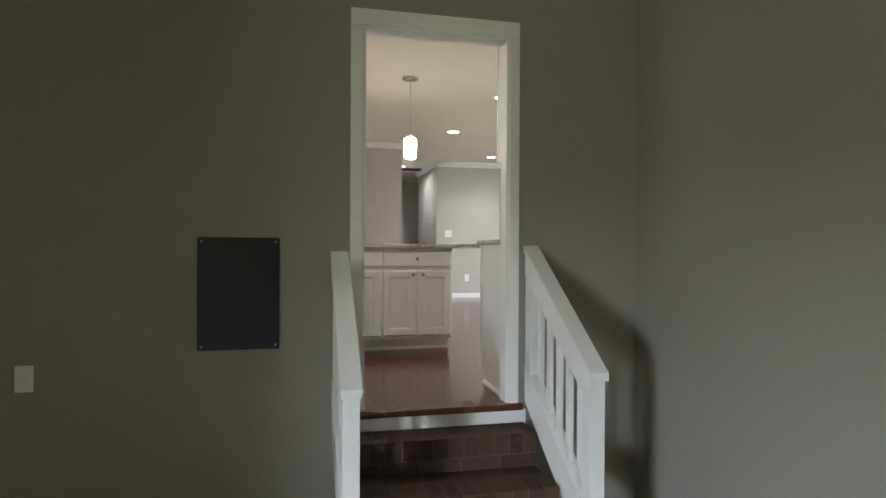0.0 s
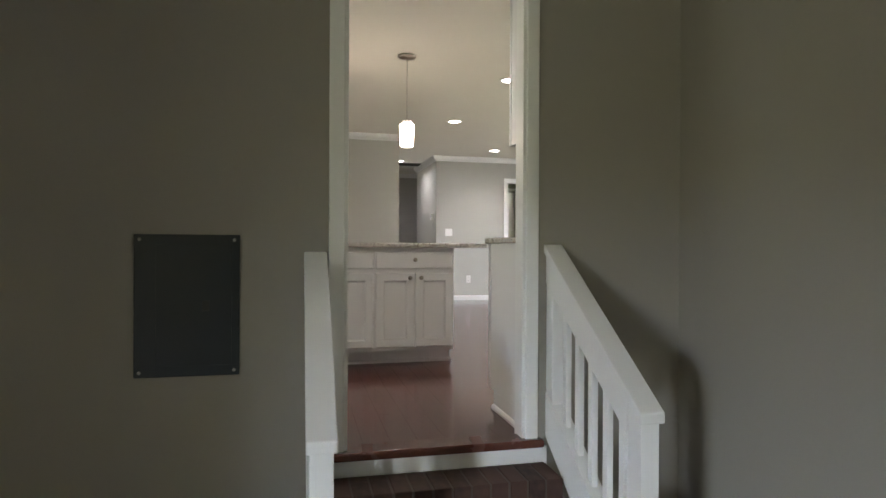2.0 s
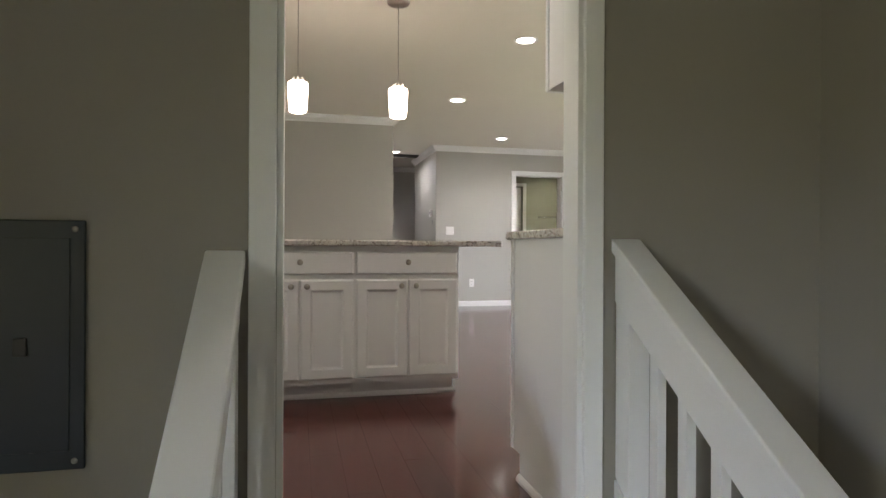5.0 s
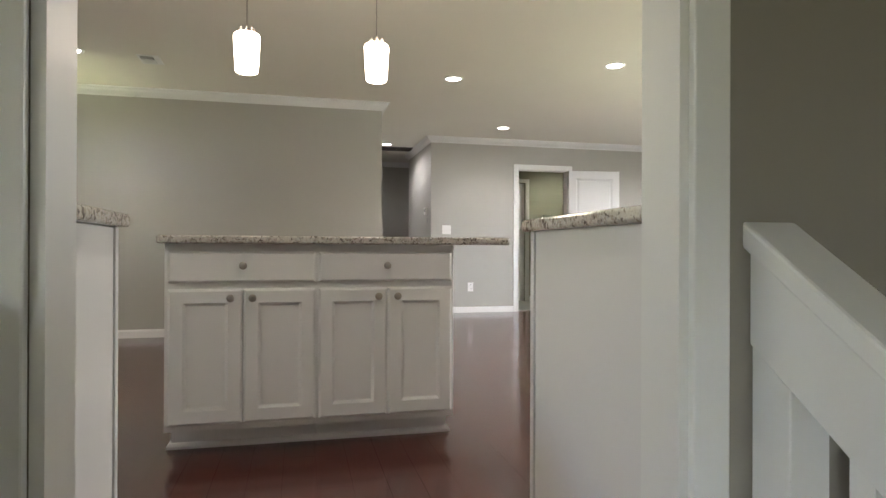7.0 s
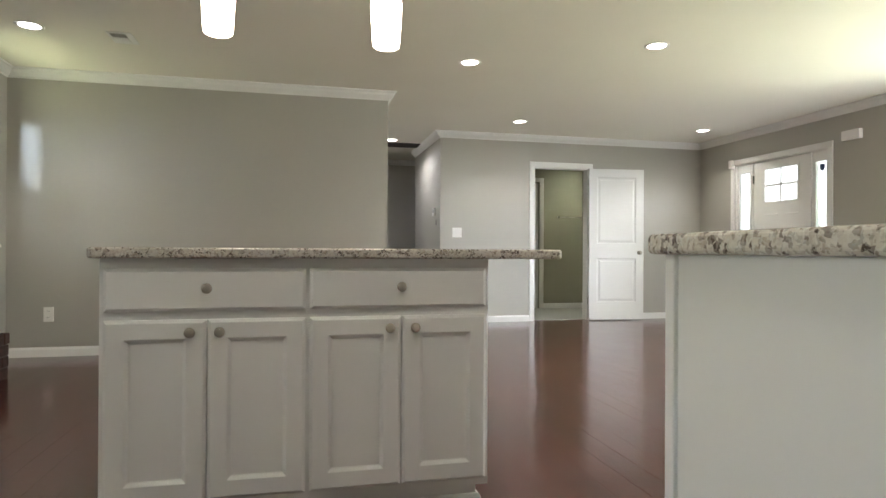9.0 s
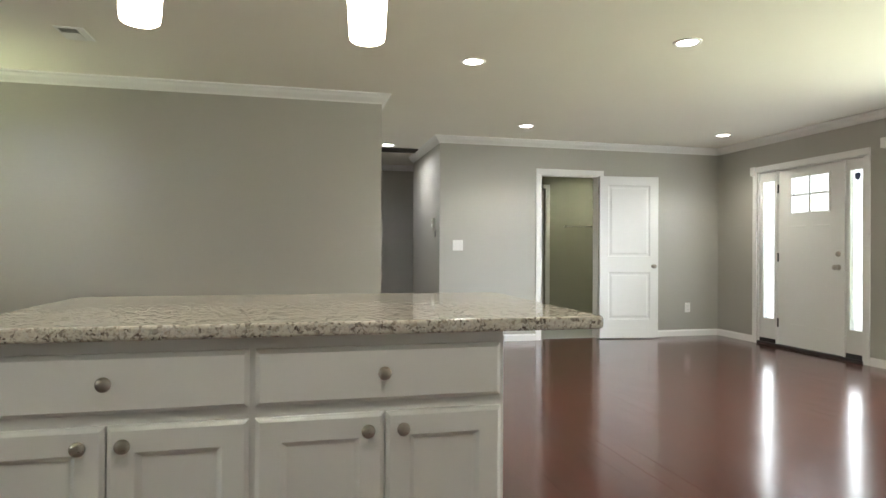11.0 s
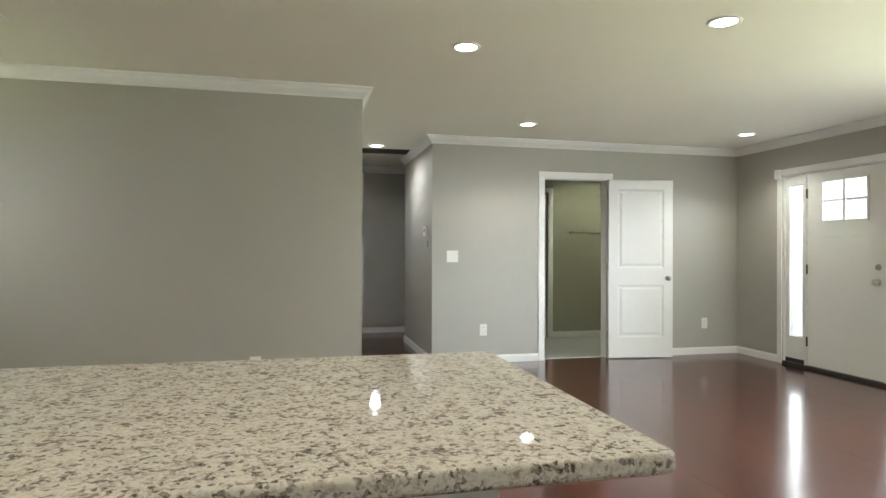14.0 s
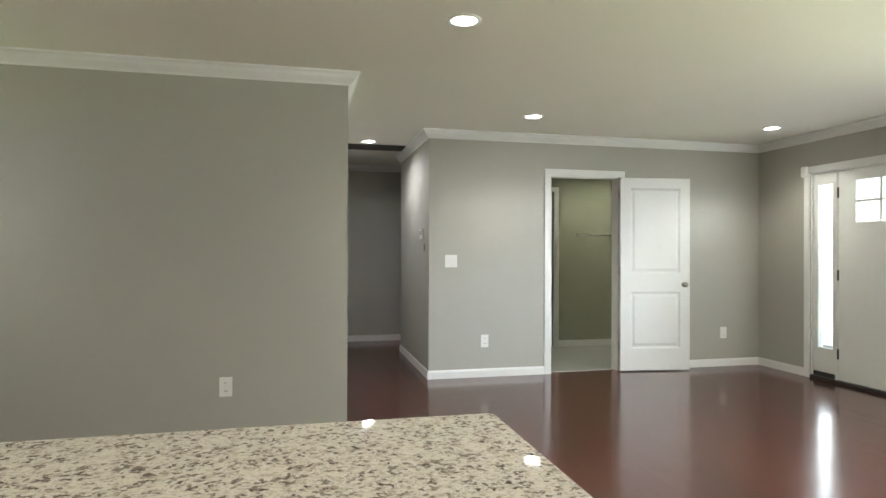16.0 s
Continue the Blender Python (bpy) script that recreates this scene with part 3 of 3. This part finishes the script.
# ---- lights ----
def can(x, y):
    c = thing("recessed_light", (x, y, CEIL), "lit recessed ceiling light with a white trim ring", "ceiling light", "recessed lights")
    part("trim_ring", lathe([(0.066, -0.001), (0.068, -0.006), (0.080, -0.007), (0.089, -0.004), (0.090, -0.0005), (0.066, -0.0005)]), TRIM, c)
    part("lens", lathe([(0, -0.0045), (0.05, -0.0045), (0.065, -0.003), (0.065, -0.001), (0, -0.001)]), LENS, c)


for cx, cy in CANS:
    can(cx, cy)


def pendant(x, y, z0, z1, label):
    """z0, z1: foot and top of the glass."""
    p = thing("pendant_lamp", (x, y, CEIL), label, "pendant lamp", "pendant lamps")
    part("canopy", lathe([(0, -0.030), (0.034, -0.029), (0.066, -0.020), (0.073, -0.008), (0.073, -0.0005), (0, -0.0005)]), NICKEL, p, "brushed nickel canopy")
    h0, h1 = z0 - CEIL, z1 - CEIL
    part("cord", moved(lathe([(0.003, h1 + 0.03), (0.003, -0.028)], 8), T(0, 0, 0)), NICKEL, p, "thin metallic cord")
    part("shade", lathe([(0, h0 + 0.003), (0.044, h0), (0.0505, h0 + 0.005), (0.053, h0 + 0.02), (0.0605, h1 - 0.03), (0.0605, h1 - 0.012), (0.057, h1 - 0.003), (0.048, h1), (0, h1)]), OPAL, p, "glowing white opal glass shade")
    ring = lathe([(0.022, h1 + 0.004), (0.036, h1 + 0.004), (0.036, h1 + 0.007), (0.022, h1 + 0.007), (0.022, h1 + 0.004)])
    for k in range(8):
        join(ring, moved(boxes((0.031, 0.036, -0.004, 0.004, h1 + 0.0005, h1 + 0.027), bevel=0.001), T(0, 0, 0, 0, 0, 45 * k)))
    part("collar", ring, PLASTIC, p, "pale pronged glass collar")
    part("socket", lathe([(0, h1 + 0.008), (0.014, h1 + 0.0085), (0.014, h1 + 0.020), (0.008, h1 + 0.028), (0.006, h1 + 0.034), (0, h1 + 0.034)]), NICKEL, p, "brushed nickel socket")


pendant(1.296, 7.228, 1.700, 1.883, "lit pendant lamp with opal shade over the island overhang end")
pendant(0.682, 7.228, 1.700, 1.883, "lit pendant lamp with opal shade over the island")

vent = thing("ceiling_vent", (-0.27, 9.66, CEIL), "white ceiling air register with slats", "ceiling vent")
part("frame", boxes((-0.080, -0.062, -0.12, 0.12, -0.006, -0.0005), (0.040, 0.085, -0.12, 0.12, -0.006, -0.0005), (-0.0615, 0.0395, -0.12, -0.095, -0.006, -0.0005), (-0.0615, 0.0395, 0.095, 0.12, -0.006, -0.0005)), TRIM, vent)
# no duct above: its shade is this flat sheet's grey
part("backing", boxes((-0.0615, 0.0395, -0.0945, 0.0945, -0.003, -0.001)), DUCTSHADE, vent, "flat dark sheet standing for the shaded duct behind the slats")
for k in range(10):
    part("slat", moved(boxes((-0.061, 0.039, -0.008, 0.008, -0.0006, 0.0006)), T(0, -0.085 + k * 0.0189, -0.008, 28 if k < 4 else -20, 0, 0)), TRIM, vent)
ret = thing("return_grille", (2.30, 13.52, CEIL), "dark return air grille in the hall ceiling", "ceiling vent")
part("frame", boxes((-0.36, -0.33, -0.16, 0.16, -0.012, -0.0005), (0.33, 0.36, -0.16, 0.16, -0.012, -0.0005), (-0.3295, 0.3295, -0.16, -0.13, -0.012, -0.0005), (-0.3295, 0.3295, 0.13, 0.16, -0.012, -0.0005)), SHADOWGAP, ret)
# the duct's shade as a dark sheet; frame and slats share its colour
part("backing", boxes((-0.3295, 0.3295, -0.1295, 0.1295, -0.004, -0.001)), SHADOWGAP, ret, "flat dark sheet standing for the shaded duct behind the slats")
for k in range(12):
    part("slat", moved(boxes((-0.328, 0.328, -0.008, 0.008, -0.0006, 0.0006)), T(0, -0.12 + k * 0.0215, -0.010, -40, 0, 0)), SHADOWGAP, ret)


# ---- bathroom doorway and door ----
bf = thing("door_1", (4.35, YB, 0), "white panelled interior door standing open against the wall by the bathroom", "door", kind="structure")
for a, c in ((3.900, B0 - 0.004), (B1 + 0.004, 4.797)):
    wpart("casing", boxes((a, c, YB - 0.016, YB - 0.001, 0.0, BH), bevel=0.003), TRIM, bf)
wpart("casing", boxes((3.900, 4.797, YB - 0.016, YB - 0.001, BH + 0.001, BH + 0.066), bevel=0.003), TRIM, bf)
wpart("jamb", boxes((B0 - 0.001, B0 + 0.012, YB - 0.002, YB + 0.122, 0.0, BH - 0.013)), TRIM, bf)
wpart("jamb", boxes((B1 - 0.012, B1 + 0.001, YB - 0.002, YB + 0.122, 0.0, BH - 0.013)), TRIM, bf)
wpart("jamb", boxes((B0 - 0.001, B1 + 0.001, YB - 0.002, YB + 0.122, BH - 0.0125, BH + 0.002)), TRIM, bf)
W_ = 0.755
leaf_m = pose(4.722, 12.352, 0.0, 0, 0, -7.2)


def leaf_part(name, bm, material, parent, label=""):
    return wpart(name, moved(bm, leaf_m), material, parent, label)


A0, A1, LEAF = 0.105, W_ - 0.105, ((0.24, 0.83), (1.02, 1.91))
leaf = leaf_part("leaf", boxes((0, W_, -0.0095, 0.012, 0.012, 2.018), (0, A0, -0.018, -0.010, 0.012, 2.018), (A1, W_, -0.018, -0.010, 0.012, 2.018),
                               (A0, A1, -0.018, -0.010, 0.012, 0.24), (A0, A1, -0.018, -0.010, 0.83, 1.02), (A0, A1, -0.018, -0.010, 1.91, 2.018)), TRIM, bf, "white two-panel door leaf")
for z0, z1 in LEAF:
    r = (A0 + 0.0005, A1 - 0.0005, z0 + 0.0005, z1 - 0.0005)
    bm = nested([inset(*r, 0, -0.0098), inset(*r, 0, -0.0178), inset(*r, 0.004, -0.0165), inset(*r, 0.014, -0.0115), inset(*r, 0.032, -0.0115), inset(*r, 0.046, -0.0160), inset(*r, 0.050, -0.0165)])
    part("panel", moved(bm, leaf.matrix_world.inverted() @ bf.matrix_world.inverted() @ leaf_m), TRIM, leaf)
kn = lathe([(0.026, 0), (0.026, 0.004), (0.010, 0.008), (0.009, 0.022), (0.022, 0.030), (0.027, 0.042), (0.022, 0.054), (0, 0.058)], 24)
leaf_part("knob", moved(kn, T(W_ - 0.065, -0.018, 0.905, 90, 0, 0)), NICKEL, bf, "brushed nickel door knob")
for z in (0.22, 1.0, 1.80):
    wpart("hinge", moved(lathe([(0, 0), (0.007, 0), (0.007, 0.09), (0, 0.09)], 12), T(4.726, 12.376, z)), NICKEL, bf, "nickel hinge")
bd = thing("door_2", (4.33, 14.0, 0), "white closed interior door at the back of the bathroom", "door", kind="structure")
wpart("casing", boxes((4.692, 4.762, 13.984, 13.999, 0.006, 2.02), bevel=0.003), TRIM, bd)
wpart("casing", boxes((3.856, 3.918, 13.984, 13.999, 0.006, 2.02), bevel=0.003), TRIM, bd)
wpart("casing", boxes((3.856, 4.762, 13.984, 13.999, 2.021, 2.085), bevel=0.003), TRIM, bd)
wpart("leaf", boxes((3.925, 4.685, 14.03, 14.065, 0.012, 2.012), bevel=0.002), TRIM, bd)
bar = thing("towel_bar", (5.25, 14.0, 1.462), "chrome towel bar on the green-grey bathroom wall", "towel bar")
wpart("rod", moved(lathe([(0, 0), (0.008, 0), (0.008, 0.474), (0, 0.474)], 12), T(5.014, 13.935, 1.462, 0, 90, 0)), CHROME, bar)
for x in (5.014, 5.488):
    wpart("bracket", moved(lathe([(0.024, 0), (0.024, 0.008), (0.010, 0.012), (0.010, 0.062), (0.013, 0.066), (0.013, 0.078), (0, 0.08)], 16), T(x, 13.9995, 1.462, 90, 0, 0)), CHROME, bar)

# ---- thermostat ----
th = thing("thermostat", (XHR, 12.72, 1.42), "small white thermostat on the hall wall", "thermostat")
wpart("case", boxes((XHR - 0.022, XHR - 0.0005, 12.67, 12.77, 1.372, 1.475), bevel=0.004), PLASTIC, th)
wpart("bracket", boxes((XHR - 0.010, XHR - 0.0005, 12.60, 12.64, 1.25, 1.32), bevel=0.002), GRILLE, th, "small grey bracket")
wpart("screen", boxes((XHR - 0.0235, XHR - 0.0222, 12.695, 12.745, 1.415, 1.455)), DARKPANEL, th, "dark display")

# ---- front entrance ----
fd = thing("front_door", (XF, 10.98, 0), "white entrance door with four small panes and two sidelights", "front door", kind="structure")
X0, X1 = XF - 0.016, XF - 0.001
for a, c in ((10.198, D0 - 0.003), (D1 + 0.003, 11.757)):
    wpart("casing", boxes((X0, X1, a, c, 0.0, 2.035), bevel=0.003), TRIM, fd)
wpart("casing", boxes((X0, X1, 10.198, 11.757, 2.036, 2.103), bevel=0.003), TRIM, fd)
wpart("sill", boxes((XF - 0.012, XF + 0.15, D0 + 0.002, D1 - 0.002, 0.0, 0.032), bevel=0.003), BLACK, fd, "dark bronze threshold")
for y in (D0 + 0.011, 10.498, 11.392, D1 - 0.011):
    wpart("mullion", boxes((XF + 0.001, XF + 0.13, y - 0.009, y + 0.009, 0.033, 2.025)), TRIM, fd)
wpart("head", boxes((XF + 0.001, XF + 0.13, D0 + 0.002, D1 - 0.002, 2.0255, 2.043)), TRIM, fd)


def glazed(name, y0, y1, z0, z1, g, label, lites=None):
    """A panel with a glazed opening g = (y0, y1, z0, z1)."""
    a, c = XF + 0.022, XF + 0.060
    s = wpart(name, boxes((a, c, y0, g[0], z0, z1), (a, c, g[1], y1, z0, z1), (a, c, g[0], g[1], z0, g[2]), (a, c, g[0], g[1], g[3], z1)), TRIM, fd, label)
    to = s.matrix_world.inverted() @ fd.matrix_world.inverted()
    f = 0.022
    part("glazing_bead", moved(boxes((a - 0.008, a - 0.0005, g[0] - f, g[0], g[2] - f, g[3] + f), (a - 0.008, a - 0.0005, g[1], g[1] + f, g[2] - f, g[3] + f),
         (a - 0.008, a - 0.0005, g[0] + 0.0005, g[1] - 0.0005, g[2] - f, g[2]), (a - 0.008, a - 0.0005, g[0] + 0.0005, g[1] - 0.0005, g[3], g[3] + f)), to), TRIM, s)
    cy, cz = (g[0] + g[1]) / 2, (g[2] + g[3]) / 2
    if lites:
        part("muntin", moved(boxes((a - 0.004, a + 0.012, cy - 0.011, cy + 0.011, g[2], g[3]), (a - 0.003, a + 0.011, g[0], cy - 0.0115, cz - 0.011, cz + 0.011), (a - 0.003, a + 0.011, cy + 0.0115, g[1], cz - 0.011, cz + 0.011)), to), TRIM, s)
        cells = [(p, q, r, t) for p, q in ((g[0], cy - 0.011), (cy + 0.011, g[1])) for r, t in ((g[2], cz - 0.011), (cz + 0.011, g[3]))]
    else:
        cells = [g]
    for p, q, r, t in cells:
        pane = part("pane", moved(boxes((a + 0.014, a + 0.018, p + 0.0005, q - 0.0005, r + 0.0005, t - 0.0005)), to), GLASS, s, "clear glass pane")
        pane.visible_shadow = False
    return s, to


glazed("sidelight", 11.4015, 11.6695, 0.034, 2.024, (11.440, 11.612, 0.313, 1.912), "white sidelight with one tall pane")
glazed("sidelight", 10.2885, 10.4885, 0.034, 2.024, (10.300, 10.443, 0.313, 1.912), "white sidelight with one tall pane")
for y0, y1 in ((10.296, 10.482), (11.407, 11.664)):
    wpart("weatherstrip", boxes((XF + 0.010, XF + 0.0213, y0, y1, 0.033, 0.078), bevel=0.002), BLACK, fd, "dark strip under the sidelight")
leaf, to = glazed("leaf", 10.510, 11.380, 0.036, 2.022, (10.696, 11.190, 1.527, 1.917), "white entrance door leaf", lites=True)
for y0, y1 in ((10.677, 10.881), (10.978, 11.21)):
    bead = boxes((XF + 0.0211, XF + 0.0217, y0, y0 + 0.010, 0.27, 1.38), (XF + 0.0211, XF + 0.0217, y1 - 0.010, y1, 0.27, 1.38))
    for z0, z1 in ((0.27, 0.288), (1.362, 1.38)):
        join(bead, soften(boxes((XF + 0.015, XF + 0.0215, y0 + 0.0105, y1 - 0.0105, z0, z1)), 0.003, 2))
    part("panel_moulding", moved(bead, to), TRIM, leaf)
kn = lathe([(0.030, 0), (0.030, 0.005), (0.011, 0.010), (0.010, 0.025), (0.023, 0.034), (0.028, 0.047), (0.022, 0.060), (0, 0.064)], 24)
wpart("knob", moved(kn, T(XF + 0.0215, 10.580, 0.935, 0, -90, 0)), NICKEL, fd, "brushed nickel door knob")
wpart("deadbolt", moved(lathe([(0.028, 0), (0.028, 0.008), (0.024, 0.012), (0, 0.012)], 24), T(XF + 0.0215, 10.580, 1.072, 0, -90, 0)), NICKEL, fd, "brushed nickel deadbolt")
wpart("deadbolt_turn", boxes((XF - 0.012, XF + 0.009, 10.574, 10.586, 1.058, 1.086), bevel=0.002), NICKEL, fd)
for z in (0.28, 1.03, 1.816):
    wpart("hinge", boxes((XF + 0.004, XF + 0.0215, 11.376, 11.398, z - 0.05, z + 0.05), bevel=0.002), BLACK, fd, "black hinge")
shield = [(0.0, -0.045), (0.028, -0.02), (0.034, 0.03), (0.0, 0.04), (-0.034, 0.03), (-0.028, -0.02)]
tagged(part("alarm_sticker", moved(prism([(10.372 + p, 1.845 + q) for p, q in shield], XF + 0.033, XF + 0.0345), Matrix()), STICKER), "dark blue shield sticker on the sidelight glass", "sticker")
sensor = thing("door_sensor", (XF - 0.02, 11.735, 2.05), "small white alarm contact on the entrance casing", "sensor")
wpart("case", boxes((XF - 0.050, XF - 0.0165, 11.700, 11.762, 2.000, 2.105), bevel=0.006), PLASTIC, sensor)
chime = thing("door_chime", (XF, 9.96, 2.12), "white door chime box on the front wall", "door chime")
wpart("cover", boxes((XF - 0.045, XF - 0.0005, 9.855, 10.068, 2.068, 2.166), bevel=0.006), PLASTIC, chime)


# ---- windows ----
def window(name, x, y0, y1, z0, z1, side, label, muntins=2, depth=0.13):
    """A double-hung window in a wall along y; side: +1 where the room lies toward +x."""
    w = thing(name, (x, (y0 + y1) / 2, (z0 + z1) / 2), label, "window", kind="structure")
    s = side
    span = lambda a, c: (min(x + s * a, x + s * c), max(x + s * a, x + s * c))
    for a, c in ((y0 - 0.07, y0 - 0.001), (y1 + 0.001, y1 + 0.07)):
        wpart("casing", boxes((*span(0.001, 0.017), a, c, z0 - 0.02, z1), bevel=0.003), TRIM, w)
    wpart("casing", boxes((*span(0.001, 0.017), y0 - 0.07, y1 + 0.07, z1 + 0.001, z1 + 0.07), bevel=0.003), TRIM, w)
    wpart("window_sill", boxes((*span(-0.06, 0.045), y0 - 0.085, y1 + 0.085, z0 - 0.045, z0 - 0.021), bevel=0.004), TRIM, w)
    wpart("window_frame", boxes((*span(-0.12, 0.0), y0 + 0.001, y0 + 0.018, z0 - 0.02, z1 - 0.001), (*span(-0.12, 0.0), y1 - 0.018, y1 - 0.001, z0 - 0.02, z1 - 0.001), (*span(-0.12, 0.0), y0 + 0.019, y1 - 0.019, z1 - 0.018, z1 - 0.001), (*span(-0.12, 0.0), y0 + 0.019, y1 - 0.019, z0 - 0.019, z0)), TRIM, w)
    zm = (z0 + z1) / 2
    for a, c, off in ((z0 + 0.001, zm + 0.015, -0.055), (zm - 0.015, z1 - 0.019, -0.085)):
        f = 0.034
        p0, p1 = y0 + 0.020, y1 - 0.020
        rows = [(*span(off, off - 0.025), p0, p0 + f, a, c), (*span(off, off - 0.025), p1 - f, p1, a, c), (*span(off, off - 0.025), p0 + f, p1 - f, a, a + f), (*span(off, off - 0.025), p0 + f, p1 - f, c - f, c)]
        for k in range(muntins):
            yy = p0 + f + (p1 - p0 - 2 * f) * (k + 1) / (muntins + 1)
            rows.append((*span(off - 0.004, off - 0.020), yy - 0.009, yy + 0.009, a + f, c - f))
        sash = wpart("sash", boxes(*rows), TRIM, w)
        pane = wpart("pane", boxes((*span(off - 0.021, off - 0.024), p0 + f, p1 - f, a + f, c - f)), GLASS, w, "clear glass pane")
        pane.visible_shadow = False


window("window_1", XL, 9.87, 10.42, 0.97, 2.11, 1, "white double-hung window with narrow grilles near the corner", 1)
# assumed screen, added to weaken the lower sash's light on wall_north
m, n, l, b = mat("insect_screen")
b.inputs["Base Color"].default_value, b.inputs["Roughness"].default_value, b.inputs["Alpha"].default_value = (0.12, 0.12, 0.12, 1), 0.7, 0.45
win = next(o for o in scene.objects if o.name == "window_1")
wpart("insect_screen", boxes((XL - 0.112, XL - 0.111, 9.90, 10.39, 0.98, 1.54)), m, win, "assumed grey insect screen added to dim light through the lower sash")
window("window_2", XL, 5.5, 6.8, 1.07, 2.05, 1, "white kitchen window above the side wall")
window("window_3", XF, 6.6, 9.0, 0.72, 2.05, -1, "wide white front window")
dwin = thing("window_4", (-4.2, -1.4, 0.8), "white den window", "window", kind="structure")
wpart("window_frame", boxes((-4.30, -4.22, -1.899, -1.85, 0.101, 1.499), (-4.30, -4.22, -0.95, -0.901, 0.101, 1.499), (-4.30, -4.22, -1.849, -0.951, 0.101, 0.15), (-4.30, -4.22, -1.849, -0.951, 1.45, 1.499)), TRIM, dwin)

# ---- brick hearth ----
hearth = thing("brick_hearth", (-1.22, 9.1, 0), "low red brick hearth along the side wall", "hearth")
HX1, HY0, HY1 = -1.03, 8.40, 9.80
wpart("core", boxes((XL + 0.001, HX1 - 0.006, HY0 + 0.006, HY1 - 0.006, 0, 0.312)), MORTAR, hearth, "grey mortar between the bricks")

# ---- pieces: bricks and floorboards ----
BRICKS = {}


def brick(parent, x0, x1, y0, y1, z0, z1):
    key = (round(x1 - x0, 3), round(y1 - y0, 3), round(z1 - z0, 3))
    if key not in BRICKS:
        dx, dy, dz = (k / 2 for k in key)
        bm = boxes((-dx, dx, -dy, dy, -dz, dz))
        bmesh.ops.bevel(bm, geom=bm.edges[:], offset=0.003, segments=1, affect="EDGES")
        me = bpy.data.meshes.new("brick")
        bm.to_mesh(me)
        bm.free()
        me.materials.append(BRICK)
        BRICKS[key] = me
    ob = new("brick", BRICKS[key])
    ob.parent = parent
    j = random.uniform(-0.0015, 0.0015)
    ob.location = Vector(((x0 + x1) / 2 + j, (y0 + y1) / 2 + j, (z0 + z1) / 2 + j * 0.5)) - parent.location


for k, (z, y) in enumerate(LEVELS):
    n_ = 13
    w = (SX1 - SX0) / n_
    for i in range(n_):
        brick(steps, SX0 + i * w + 0.004, SX0 + (i + 1) * w - 0.004, y, y + 0.19, z - 0.10, z)
    nxt = LEVELS[k + 1][0] if k < 2 else LOW
    n2 = 5
    w2 = (SX1 - SX0) / n2
    if z - 0.10 - nxt > 0.04:
        for i in range(n2):
            brick(steps, SX0 + i * w2 + 0.004, SX0 + (i + 1) * w2 - 0.004, y + 0.002, y + 0.09, nxt + 0.006, z - 0.108)
    if k:
        for i in range(5):
            brick(steps, SX0 + i * w2 + 0.004, SX0 + (i + 1) * w2 - 0.004, y + 0.198, y + 0.275, z - 0.06, z - 0.001)
for row in range(4):
    z0 = row * 0.080
    top = row == 3
    n_ = 7 if not top else 18
    w = (HY1 - HY0) / n_
    for i in range(n_):
        s = HY0 + (i + (0.5 if row % 2 and not top else 0)) * w
        e = min(s + w, HY1)
        if top:
            brick(hearth, HX1 - 0.195, HX1 + 0.006, s + 0.004, e - 0.004, z0 + 0.004, z0 + 0.080)
        elif e - s > 0.05:
            brick(hearth, HX1 - 0.09, HX1, s + 0.004, e - 0.004, z0 + 0.004, z0 + 0.076)
    for i in range(3 if not top else 0):
        brick(hearth, XL + 0.02 + i * 0.1, XL + 0.112 + i * 0.1, HY1 - 0.09, HY1, z0 + 0.004, z0 + 0.076)

# floorboards run along y, staggered; the ones near the way are parts, the rest one mesh
PW, PL = 0.127, 1.22
rest = bmesh.new()
BOARDS = {}
BX0, BX1, BY0, BY1 = XL + 0.001, XF - 0.001, WY1 + 0.001, 15.049
GAP = 0.00025
column = 0
x = BX0
while x < BX1 - 0.01:
    x2 = min(x + PW, BX1)
    y = BY0 - (0.0, 0.47, 0.83, 0.22, 0.66, 1.02, 0.35)[column % 7]
    while y < BY1:
        a, c = max(y, BY0), min(y + PL, BY1)
        if c - a > 0.02:
            if c - a > 0.3 and -0.8 < x < 5.6 and 5.0 < (a + c) / 2 < 10.4 and not (0.4 < x < 1.5 and 7.1 < a and c < 7.6):
                key = (round(x2 - x, 3), round(c - a, 3))
                if key not in BOARDS:
                    hx, hy = key[0] / 2 - GAP, key[1] / 2 - GAP
                    bm = prism([(-hx, -hy), (hx, -hy), (hx, hy), (-hx, hy)], -0.006, 0.0, "z")
                    e = [e for e in bm.edges if e.verts[0].co.z > -0.001 and e.verts[1].co.z > -0.001]
                    bmesh.ops.bevel(bm, geom=e, offset=0.0003, segments=1, affect="EDGES")
                    me = bpy.data.meshes.new("floorboard")
                    bm.to_mesh(me)
                    bm.free()
                    me.materials.append(FLOORWOOD)
                    BOARDS[key] = me
                ob = new("floorboard", BOARDS[key])
                ob.parent = floor
                ob.location = ((x + x2) / 2, (a + c) / 2, random.uniform(-0.00008, 0.0))
                ob.rotation_euler = (random.uniform(-0.0002, 0.0002), random.uniform(-0.006, 0.006), 0)
            else:
                add_box(rest, x + GAP, x2 - GAP, a + GAP, c - GAP, -0.006, 0.0)
        y += PL
    x = x2
    column += 1
rest_ob = part("floorboards", rest, FLOORWOOD, floor)
rest_ob["kind"] = "stuff"
